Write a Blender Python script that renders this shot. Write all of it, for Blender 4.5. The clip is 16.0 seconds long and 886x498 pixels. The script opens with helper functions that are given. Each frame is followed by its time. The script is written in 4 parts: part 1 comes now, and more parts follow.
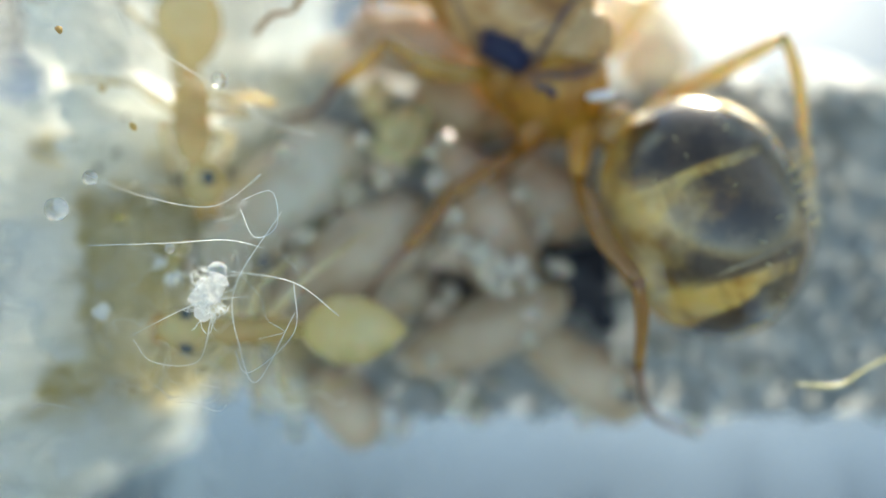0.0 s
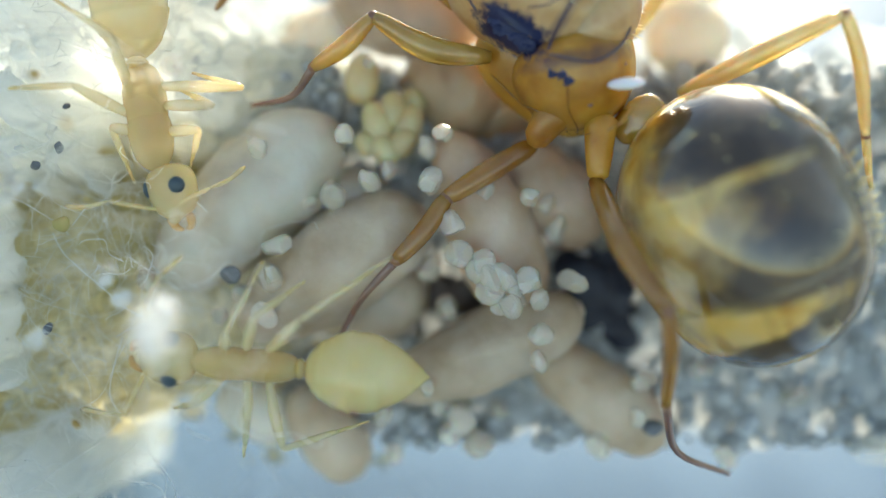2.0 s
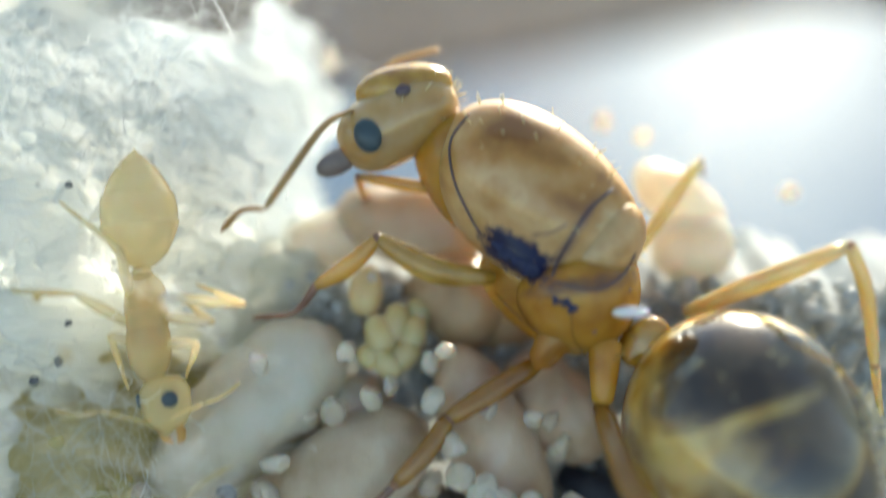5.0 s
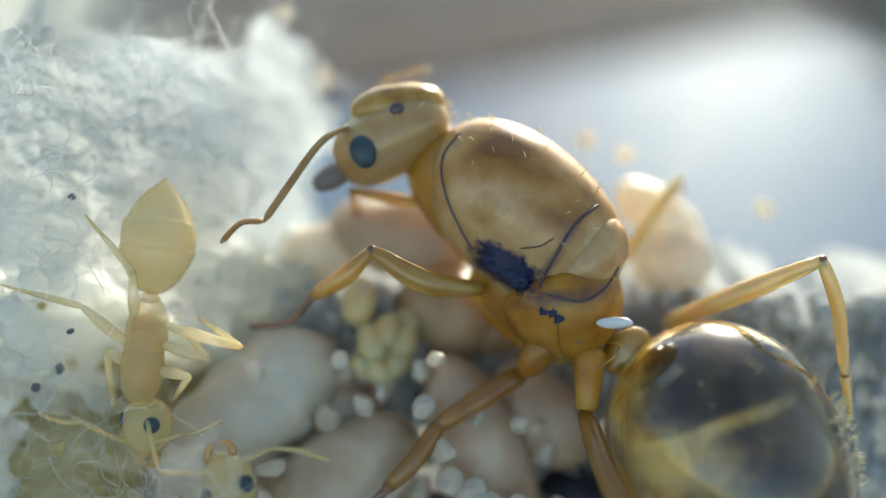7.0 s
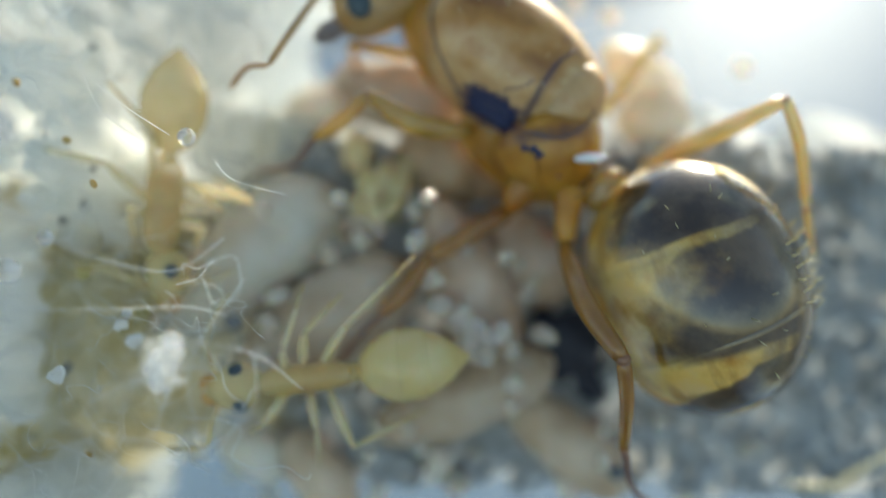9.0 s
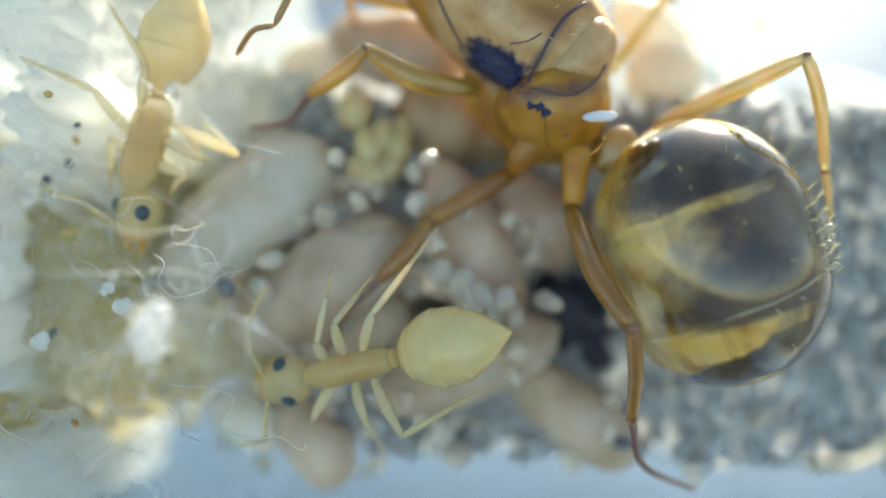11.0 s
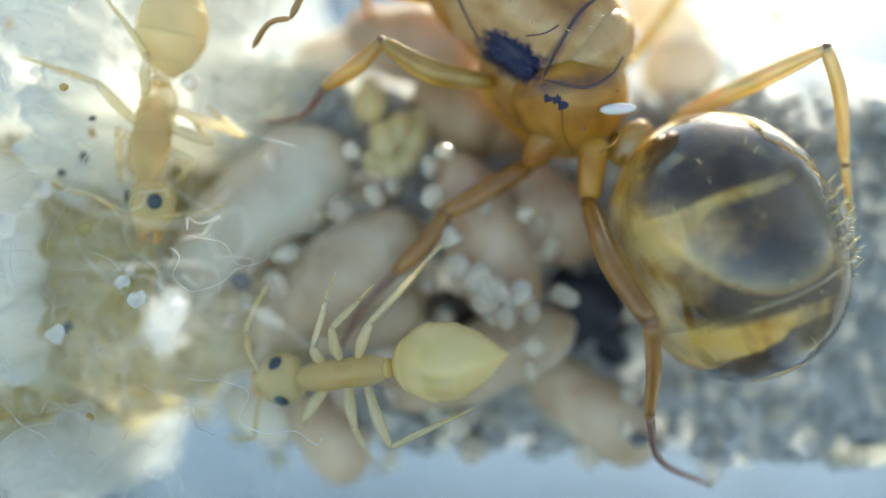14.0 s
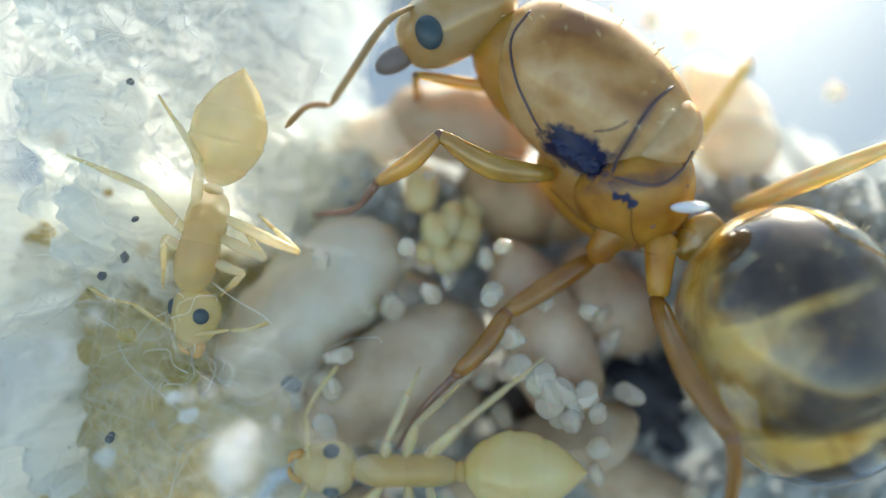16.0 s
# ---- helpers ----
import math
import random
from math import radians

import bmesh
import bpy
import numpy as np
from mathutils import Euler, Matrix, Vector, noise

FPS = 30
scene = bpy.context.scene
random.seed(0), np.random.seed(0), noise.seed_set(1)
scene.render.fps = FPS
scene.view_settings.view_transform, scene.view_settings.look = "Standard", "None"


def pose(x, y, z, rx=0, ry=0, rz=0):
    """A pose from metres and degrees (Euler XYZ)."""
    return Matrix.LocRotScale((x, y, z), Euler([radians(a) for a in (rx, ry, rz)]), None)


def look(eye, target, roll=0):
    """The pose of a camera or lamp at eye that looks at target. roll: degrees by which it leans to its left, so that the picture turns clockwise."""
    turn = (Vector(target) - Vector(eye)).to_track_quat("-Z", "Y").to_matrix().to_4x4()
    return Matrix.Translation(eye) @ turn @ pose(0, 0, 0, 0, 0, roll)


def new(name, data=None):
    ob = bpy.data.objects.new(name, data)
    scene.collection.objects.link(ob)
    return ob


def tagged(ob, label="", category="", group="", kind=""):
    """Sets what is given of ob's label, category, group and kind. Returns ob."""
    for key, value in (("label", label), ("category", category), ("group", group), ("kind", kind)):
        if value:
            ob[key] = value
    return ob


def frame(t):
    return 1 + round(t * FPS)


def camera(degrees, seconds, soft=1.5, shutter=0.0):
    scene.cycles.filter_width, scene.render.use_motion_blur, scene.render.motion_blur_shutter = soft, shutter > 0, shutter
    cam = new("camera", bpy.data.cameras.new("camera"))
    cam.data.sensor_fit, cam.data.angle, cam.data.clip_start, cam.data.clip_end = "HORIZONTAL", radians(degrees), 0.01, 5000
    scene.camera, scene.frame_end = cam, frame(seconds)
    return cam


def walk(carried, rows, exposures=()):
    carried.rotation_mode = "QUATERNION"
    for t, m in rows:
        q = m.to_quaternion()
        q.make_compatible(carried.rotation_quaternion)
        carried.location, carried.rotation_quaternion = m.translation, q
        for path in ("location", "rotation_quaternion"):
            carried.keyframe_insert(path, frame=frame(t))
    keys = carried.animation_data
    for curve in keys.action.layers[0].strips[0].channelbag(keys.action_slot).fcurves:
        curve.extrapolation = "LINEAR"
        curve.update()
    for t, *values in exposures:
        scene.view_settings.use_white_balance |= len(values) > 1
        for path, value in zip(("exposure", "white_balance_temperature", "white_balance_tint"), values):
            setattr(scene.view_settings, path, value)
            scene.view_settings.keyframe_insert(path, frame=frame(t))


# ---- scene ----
from mathutils.bvhtree import BVHTree

cam = camera(48.0, 16.0, soft=1.5, shutter=0.5)
lens = cam.data.dof
lens.use_dof, lens.focus_distance, lens.aperture_fstop = True, 0.0151, 27.0  # a close-up lens, focused just before the brood
EYE, TILT = 15.0, -30.0  # millimetres above the table, degrees
MM = 0.001
STOPS, KELVIN, TINT = 1.3, 7350, 5
# seconds, x, y, z in millimetres before the first eye, turn in degrees
PATH = [
    (0.0, -0.000, 0.000, 0.000, 90.00, 0.00, 0.00),
    (0.5, 0.359, 1.127, 0.283, 89.15, -0.56, 1.05),
    (1.0, 0.219, 2.177, 0.762, 87.83, -0.45, 0.74),
    (1.5, 0.260, 2.517, 0.964, 87.16, -0.35, 0.79),
    (2.0, 0.193, 2.534, 0.993, 86.96, -0.24, 0.48),
    (2.5, 0.258, 2.556, 1.019, 86.84, -0.23, 0.75),
    (3.0, 0.254, 2.562, 0.967, 87.03, -0.27, 0.78),
    (3.5, 0.241, 2.552, 0.978, 86.99, -0.20, 0.76),
    (4.0, 0.318, 2.650, 1.090, 88.98, -0.16, 1.09),
    (4.5, 0.170, 2.744, 1.906, 91.78, -0.79, 0.60),
    (5.0, 0.256, 2.691, 2.683, 93.23, -1.08, 0.96),
    (5.2, 0.294, 2.640, 3.489, 92.00, -0.33, 1.09),
    (7.3, -0.042, 1.992, 2.396, 94.20, -1.41, -0.70),
    (7.5, 0.020, 1.919, 2.263, 94.24, -1.45, -0.53),
    (8.0, 0.100, 1.587, 2.149, 93.83, -1.73, 0.13),
    (8.5, 0.241, 1.155, 1.955, 92.14, -1.97, 0.68),
    (9.0, 0.679, 0.870, 0.791, 91.07, -1.36, 1.12),
    (9.2, 1.095, 1.023, 1.174, 88.13, -1.53, 2.68),
    (11.5, 0.535, 1.638, 0.733, 89.01, -1.66, 0.74),
    (12.0, 0.563, 1.623, 0.743, 88.93, -1.64, 1.00),
    (12.5, 0.557, 1.620, 0.769, 88.83, -1.64, 1.16),
    (13.0, 0.483, 1.571, 0.828, 88.58, -1.58, 1.10),
    (13.5, 0.522, 1.556, 0.762, 88.79, -1.63, 1.42),
    (14.0, 0.498, 1.680, 0.690, 88.92, -1.67, 1.51),
    (14.5, 0.423, 1.887, 0.770, 88.88, -1.33, 1.72),
    (15.0, -0.805, 2.368, 2.229, 88.35, -1.31, -0.54),
    (15.5, -1.011, 2.413, 2.276, 88.57, -1.08, 0.21),
    (16.0, -0.897, 2.403, 2.358, 88.41, -1.02, 0.04),
]
FIRST = pose(0, 0, EYE * MM, TILT)
walk(cam, [(t, FIRST @ pose(x * MM, y * MM, z * MM, rx, ry, rz)) for t, x, y, z, rx, ry, rz in PATH],
     [(t, STOPS + s, KELVIN + k, TINT) for t, s, k in ((0.0, -0.13, 0), (1.5, 0.07, 0), (4.3, 0.02, 0), (5.2, -0.22, -100), (7.3, -0.5, -250), (8.5, -0.52, -200), (9.2, -0.42, -100),
                                                     (11.3, -0.02, -100), (14.5, 0.02, -100), (15.2, -0.08, -300), (16.0, -0.08, -300))])

# ---- light ----
SUN_UP, SUN_RIGHT = 21.0, 16.0
world = bpy.data.worlds.new("sky")
scene.world = world
world.use_nodes = True
wn = world.node_tree
sky = wn.nodes.new("ShaderNodeTexSky")
sky.sky_type, sky.sun_disc = "NISHITA", False
sky.sun_elevation, sky.sun_rotation = radians(SUN_UP), radians(SUN_RIGHT)
wn.links.new(sky.outputs[0], wn.nodes["Background"].inputs[0])
wn.nodes["Background"].inputs[1].default_value = 0.15
sun_data = bpy.data.lights.new("sun", "SUN")
sun_data.energy, sun_data.angle, sun_data.color = 4.5, radians(7), (1.0, 0.96, 0.9)
sun = new("sun", sun_data)
a, e = radians(SUN_RIGHT), radians(SUN_UP)
sun_way = Vector((math.sin(a) * math.cos(e), math.cos(a) * math.cos(e), math.sin(e)))
sun.matrix_world = look(sun_way, (0, 0, 0))

# ---- directions of the slope that the nest lies on ----
RIGHT = Vector((1, 0, 0))
UPW = Vector((0, 0.5, 0.866))       # up the slope
OUT = Vector((0, -0.866, 0.5))      # away from the slope
AXIS_Y, AXIS_Z = 10.37, 9.36        # the tube's axis, millimetres


# ---- materials ----
def surface(name, stops, scale=900.0, rough=0.4, sss=0.0, radius=(1, 0.6, 0.35), depth=0.4, coat=0.0, bump=0.0, bump_scale=4000.0,
            clear=0.0, ior=1.45, metal=0.0, detail=5.0, thin=0.0, spec=0.5, see=0.0):
    """A mottled surface: stops are colours that a noise of that scale (per metre) runs through; depth in mm of the light's way inside;
    thin: share that glows through, see: share that one sees straight through."""
    m = bpy.data.materials.new(name)
    m.use_nodes = True
    nt = m.node_tree
    b = nt.nodes["Principled BSDF"]
    tc = nt.nodes.new("ShaderNodeTexCoord")
    n1 = nt.nodes.new("ShaderNodeTexNoise")
    n1.inputs["Scale"].default_value, n1.inputs["Detail"].default_value = scale, detail
    nt.links.new(tc.outputs["Object"], n1.inputs["Vector"])
    ramp = nt.nodes.new("ShaderNodeValToRGB")
    el = ramp.color_ramp.elements
    while len(el) < len(stops):
        el.new(0.5)
    for i, c in enumerate(stops):
        el[i].position, el[i].color = 0.3 + 0.4 * i / max(1, len(stops) - 1), (*c, 1)
    nt.links.new(n1.outputs["Fac"], ramp.inputs["Fac"])
    info = nt.nodes.new("ShaderNodeObjectInfo")
    hsv = nt.nodes.new("ShaderNodeHueSaturation")
    rng = nt.nodes.new("ShaderNodeMapRange")
    rng.inputs["To Min"].default_value, rng.inputs["To Max"].default_value = 0.9, 1.08
    nt.links.new(info.outputs["Random"], rng.inputs["Value"])
    nt.links.new(rng.outputs["Result"], hsv.inputs["Value"])
    nt.links.new(ramp.outputs["Color"], hsv.inputs["Color"])
    nt.links.new(hsv.outputs["Color"], b.inputs["Base Color"])
    b.inputs["Roughness"].default_value, b.inputs["IOR"].default_value, b.inputs["Metallic"].default_value = rough, ior, metal
    b.inputs["Coat Weight"].default_value, b.inputs["Coat Roughness"].default_value = coat, 0.08
    b.inputs["Specular IOR Level"].default_value, b.inputs["Coat IOR"].default_value = spec, 1.7
    b.inputs["Subsurface Weight"].default_value = sss
    b.inputs["Subsurface Radius"].default_value, b.inputs["Subsurface Scale"].default_value = radius, depth * MM
    b.inputs["Transmission Weight"].default_value = clear
    if thin:
        tl, mx = nt.nodes.new("ShaderNodeBsdfTranslucent"), nt.nodes.new("ShaderNodeMixShader")
        nt.links.new(hsv.outputs["Color"], tl.inputs["Color"])
        mx.inputs[0].default_value = thin
        nt.links.new(b.outputs[0], mx.inputs[1])
        nt.links.new(tl.outputs[0], mx.inputs[2])
        nt.links.new(mx.outputs[0], nt.nodes["Material Output"].inputs["Surface"])
    if see:
        tp, mx = nt.nodes.new("ShaderNodeBsdfTransparent"), nt.nodes.new("ShaderNodeMixShader")
        last = nt.nodes["Material Output"].inputs["Surface"].links[0].from_socket
        tp.inputs["Color"].default_value = (*(1 - (1 - k) * 0.2 for k in stops[-1]), 1)
        mx.inputs[0].default_value = see
        nt.links.new(last, mx.inputs[1])
        nt.links.new(tp.outputs[0], mx.inputs[2])
        nt.links.new(mx.outputs[0], nt.nodes["Material Output"].inputs["Surface"])
    if bump:
        n2 = nt.nodes.new("ShaderNodeTexNoise")
        n2.inputs["Scale"].default_value, n2.inputs["Detail"].default_value = bump_scale, 3.0
        nt.links.new(tc.outputs["Object"], n2.inputs["Vector"])
        bp = nt.nodes.new("ShaderNodeBump")
        bp.inputs["Strength"].default_value, bp.inputs["Distance"].default_value = bump, 0.05 * MM
        nt.links.new(n2.outputs["Fac"], bp.inputs["Height"])
        nt.links.new(bp.outputs["Normal"], b.inputs["Normal"])
    return m


M_TABLE = surface("pale_table", [(0.1, 0.155, 0.22), (0.135, 0.19, 0.26)], scale=60, rough=0.55, bump=0.1, spec=0.03)
M_BOARD = surface("brown_board", [(0.075, 0.064, 0.058), (0.13, 0.112, 0.105)], scale=150, rough=0.95, bump=0.2, spec=0.05)
M_SAND_BED = surface("damp_sand", [(0.33, 0.36, 0.36), (0.46, 0.475, 0.46), (0.55, 0.56, 0.54)], scale=1400, rough=0.7, bump=0.6, thin=0.3)
def per_piece(m, dark, light):
    """Lets each loose piece of a joined mesh take its own shade."""
    nt = m.node_tree
    b = nt.nodes["Principled BSDF"]
    geo, mix = nt.nodes.new("ShaderNodeNewGeometry"), nt.nodes.new("ShaderNodeMix")
    ramp = nt.nodes.new("ShaderNodeValToRGB")
    el = ramp.color_ramp.elements
    el[0].color, el[1].color = (*dark, 1), (*light, 1)
    el[1].position = 0.85
    nt.links.new(geo.outputs["Random Per Island"], ramp.inputs["Fac"])
    mix.data_type, mix.blend_type = "RGBA", "MULTIPLY"
    mix.inputs["Factor"].default_value = 1.0
    source = b.inputs["Base Color"].links[0].from_socket
    targets = [k.to_socket for k in source.links]
    nt.links.new(source, mix.inputs["A"])
    nt.links.new(ramp.outputs["Color"], mix.inputs["B"])
    for k in targets:
        nt.links.new(mix.outputs["Result"], k)
    return m


M_GRAIN = surface("pale_grain", [(0.72, 0.64, 0.52), (0.88, 0.81, 0.7)], scale=1600, rough=0.2, sss=0.6, depth=0.3, bump=0.25, bump_scale=9000, coat=0.4, thin=0.12, see=0.4)
M_BED_GRAIN = surface("grey_grain", [(0.47, 0.5, 0.5), (0.6, 0.61, 0.6), (0.73, 0.74, 0.73)], scale=700, rough=0.45, bump=0.2, bump_scale=9000, thin=0.4)
per_piece(M_BED_GRAIN, (0.68, 0.68, 0.66), (1.05, 1.07, 1.08))
M_DARK_GRAIN = surface("dark_grain", [(0.08, 0.09, 0.1), (0.2, 0.21, 0.22)], scale=3000, rough=0.5, bump=0.3)
M_COTTON = surface("cotton_white", [(0.9, 0.92, 0.9), (0.96, 0.97, 0.95)], scale=900, rough=0.85, bump=0.5, bump_scale=5000, thin=0.8, see=0.12)
M_PALE = surface("cotton_pale", [(0.74, 0.73, 0.62), (0.88, 0.88, 0.81)], scale=700, rough=0.85, bump=0.5, bump_scale=5000, thin=0.5)
M_STAINED = surface("cotton_stained", [(0.38, 0.32, 0.11), (0.65, 0.58, 0.34), (0.87, 0.84, 0.7)], scale=480, rough=0.8, bump=0.8, bump_scale=3500, thin=0.72)
M_FIBRE = surface("cotton_fibre", [(0.9, 0.92, 0.92), (0.97, 0.98, 0.97)], scale=2000, rough=0.25, thin=0.65)
M_COCOON = surface("cream_cocoon", [(0.44, 0.32, 0.2), (0.58, 0.455, 0.32), (0.67, 0.565, 0.43)], scale=1000, rough=0.45, sss=0.8, radius=(0.8, 0.6, 0.42), depth=1.1, bump=0.7, bump_scale=5200, coat=0.06, see=0.12)
M_COCOON_PINK = surface("pink_cocoon", [(0.49, 0.33, 0.21), (0.62, 0.46, 0.32), (0.71, 0.57, 0.44)], scale=1000, rough=0.45, sss=0.8, radius=(0.8, 0.6, 0.42), depth=1.1, bump=0.7, bump_scale=5200, coat=0.06, see=0.12)
M_LARVA_WHITE = surface("white_larva", [(0.68, 0.58, 0.44), (0.8, 0.72, 0.58), (0.87, 0.81, 0.7)], scale=900, rough=0.36, sss=0.8, radius=(0.8, 0.62, 0.45), depth=1.1, bump=0.6, bump_scale=4200, thin=0.16, see=0.17)
M_LARVA = surface("yellow_larva", [(0.7, 0.52, 0.24), (0.84, 0.69, 0.4)], scale=1500, rough=0.3, sss=0.8, depth=0.6, coat=0.4, thin=0.1, see=0.22)
M_WORKER = surface("pale_yellow_cuticle", [(0.87, 0.63, 0.26), (0.95, 0.77, 0.44)], scale=1100, rough=0.18, sss=0.65, depth=0.6, coat=0.8, ior=1.35, bump=0.2, bump_scale=3000, thin=0.25, see=0.55)
M_WORKER_LEG = surface("straw_cuticle", [(0.84, 0.64, 0.28), (0.93, 0.78, 0.48)], scale=1500, rough=0.2, sss=0.6, depth=0.3, coat=0.7, thin=0.3, see=0.42)
M_WORKER_GASTER = surface("lemon_cuticle", [(0.91, 0.68, 0.27), (0.97, 0.81, 0.46)], scale=1300, rough=0.08, sss=0.65, depth=0.7, coat=1.0, bump=0.05, bump_scale=3000, thin=0.3, see=0.36)
M_AMBER = surface("amber_cuticle", [(0.3, 0.13, 0.018), (0.52, 0.28, 0.05), (0.66, 0.43, 0.13)], scale=760, rough=0.2, sss=0.55, depth=0.6, coat=0.9, bump=0.06, bump_scale=5000, clear=0.1, ior=1.4)
M_AMBER_SKIN = surface("golden_amber_cuticle", [(0.25, 0.09, 0.009), (0.46, 0.21, 0.025), (0.6, 0.35, 0.07)], scale=820, rough=0.25, sss=0.65, depth=0.8, coat=0.2, bump=0.06, bump_scale=5000, spec=0.35)
M_CROWN = surface("golden_crown_cuticle", [(0.2, 0.075, 0.006), (0.42, 0.22, 0.022), (0.58, 0.36, 0.07)], scale=1500, rough=0.24, sss=0.5, depth=0.4, coat=0.6, bump=0.6, bump_scale=5000)
M_AMBER_LEG = surface("amber_leg_cuticle", [(0.5, 0.27, 0.03), (0.74, 0.47, 0.1)], scale=1600, rough=0.18, sss=0.5, depth=0.3, coat=0.9, clear=0.3, ior=1.4, thin=0.1)
M_RUST = surface("rust_leg_cuticle", [(0.34, 0.14, 0.02), (0.56, 0.29, 0.055)], scale=1100, rough=0.2, sss=0.5, depth=0.4, coat=0.7, clear=0.3, ior=1.4, thin=0.12)
M_TAN = surface("tan_thorax_cuticle", [(0.25, 0.095, 0.013), (0.47, 0.23, 0.053), (0.61, 0.38, 0.17), (0.45, 0.215, 0.05)], scale=900, rough=0.3, sss=0.5, depth=0.5, coat=0.32, bump=0.06, bump_scale=4500, detail=5)
M_BLUE = surface("blue_black_patch", [(0.004, 0.006, 0.024), (0.017, 0.024, 0.085)], scale=2500, rough=0.5, bump=0.7, bump_scale=6000)
M_SEAM = surface("dark_seam", [(0.05, 0.03, 0.05), (0.14, 0.08, 0.08)], scale=2500, rough=0.35, sss=0.4, depth=0.1, coat=0.4)
M_EYE = surface("slate_eye", [(0.03, 0.05, 0.06), (0.06, 0.09, 0.105)], scale=3000, rough=0.35)
M_HEAD = surface("tan_head_cuticle", [(0.3, 0.145, 0.028), (0.44, 0.26, 0.09), (0.5, 0.35, 0.19)], scale=900, rough=0.24, sss=0.45, depth=0.5, coat=0.6, bump=0.05, bump_scale=5000)
M_JAW = surface("grey_mandible", [(0.16, 0.13, 0.12), (0.28, 0.22, 0.2)], scale=2000, rough=0.4)
M_CAP = surface("cap_skin", [(0.5, 0.38, 0.26), (0.68, 0.56, 0.43)], scale=3000, rough=0.5, sss=0.6, depth=0.3, bump=0.4)
M_RUSTY_JAW = surface("rusty_mandible", [(0.5, 0.25, 0.06), (0.66, 0.38, 0.12)], scale=3000, rough=0.3)
M_CLEAR_LEG = surface("clear_straw_cuticle", [(0.96, 0.78, 0.42), (0.99, 0.87, 0.62)], scale=1500, rough=0.1, sss=0.6, depth=0.3, coat=1.0, thin=0.35, see=0.45)
M_GOLD_LEG = surface("golden_leg_cuticle", [(0.84, 0.6, 0.16), (0.95, 0.78, 0.38)], scale=1600, rough=0.18, sss=0.6, depth=0.3, coat=0.8, clear=0.45, ior=1.4)
M_TARSUS = surface("purple_brown_cuticle", [(0.16, 0.075, 0.05), (0.3, 0.16, 0.11)], scale=1500, rough=0.25, sss=0.4, depth=0.15, coat=0.6, clear=0.1)
# white of a sun glint, given as a surface colour
M_WHITE_GLINT = surface("white_glint", [(0.82, 0.84, 0.88), (0.96, 0.97, 1.0)], scale=3500, rough=0.1, sss=0.5, depth=0.1, coat=1.0, bump=0.3, clear=0.2)
M_JOINT = surface("dark_joint", [(0.16, 0.06, 0.03), (0.3, 0.13, 0.05)], scale=3000, rough=0.3, coat=0.4)
# navy and umber: shadow of the hollows in the brood, put into colour
M_NAVY_SHADE = surface("navy_hollow_shade", [(0.014, 0.017, 0.03), (0.06, 0.065, 0.085)], scale=1800, rough=0.6, bump=0.4)
M_UMBER_SHADE = surface("umber_hollow_shade", [(0.06, 0.045, 0.035), (0.14, 0.11, 0.09)], scale=1800, rough=0.6, bump=0.4)
M_ANTENNA = surface("olive_antenna", [(0.26, 0.15, 0.045), (0.42, 0.27, 0.1)], scale=1500, rough=0.3, sss=0.4, depth=0.2, coat=0.4)
M_CRUMB = surface("ochre_crumb", [(0.42, 0.28, 0.08), (0.62, 0.45, 0.18)], scale=4000, rough=0.6, sss=0.4, depth=0.2, bump=0.4)
# darker copy of the cocoon skin, with the pile's shade in its colour
M_COCOON_SHADED = surface("shaded_cocoon", [(0.36, 0.24, 0.13), (0.5, 0.36, 0.22)], scale=1100, rough=0.45, sss=0.8, depth=0.9, bump=0.5, bump_scale=5200)
M_ORANGE = surface("orange_plastic", [(0.85, 0.3, 0.05), (0.95, 0.42, 0.1)], scale=300, rough=0.4, sss=0.3, depth=0.5)
M_OLIVE = surface("olive_stain", [(0.3, 0.25, 0.08), (0.46, 0.4, 0.17)], scale=2500, rough=0.7, sss=0.5, depth=0.3, bump=0.5)
M_HAIR = surface("golden_hair", [(0.9, 0.75, 0.35), (0.95, 0.85, 0.5)], scale=2000, rough=0.2, coat=0.5)
M_WATER = surface("water", [(0.97, 0.98, 0.98), (1, 1, 1)], rough=0.03, clear=0.85, ior=1.33, sss=0.3, depth=0.2)
M_TUFT = surface("tuft_white", [(0.9, 0.91, 0.9), (0.96, 0.97, 0.96)], scale=2200, rough=0.8, bump=0.6, bump_scale=5000, thin=0.5, see=0.5)
M_STRAND = surface("golden_strand", [(0.8, 0.6, 0.15), (0.92, 0.8, 0.4)], scale=1500, rough=0.25, coat=0.5)


def glass():
    m = bpy.data.materials.new("clear_glass")
    m.use_nodes = True
    nt = m.node_tree
    nt.nodes.remove(nt.nodes["Principled BSDF"])
    tr, gl, mix, fr = (nt.nodes.new("ShaderNode" + k) for k in ("BsdfTransparent", "BsdfGlossy", "MixShader", "Fresnel"))
    tr.inputs["Color"].default_value = (0.93, 0.96, 0.98, 1)
    gl.inputs["Roughness"].default_value = 0.12
    fr.inputs["IOR"].default_value = 1.35
    nt.links.new(fr.outputs[0], mix.inputs[0])
    nt.links.new(tr.outputs[0], mix.inputs[1])
    nt.links.new(gl.outputs[0], mix.inputs[2])
    nt.links.new(mix.outputs[0], nt.nodes["Material Output"].inputs["Surface"])
    return m


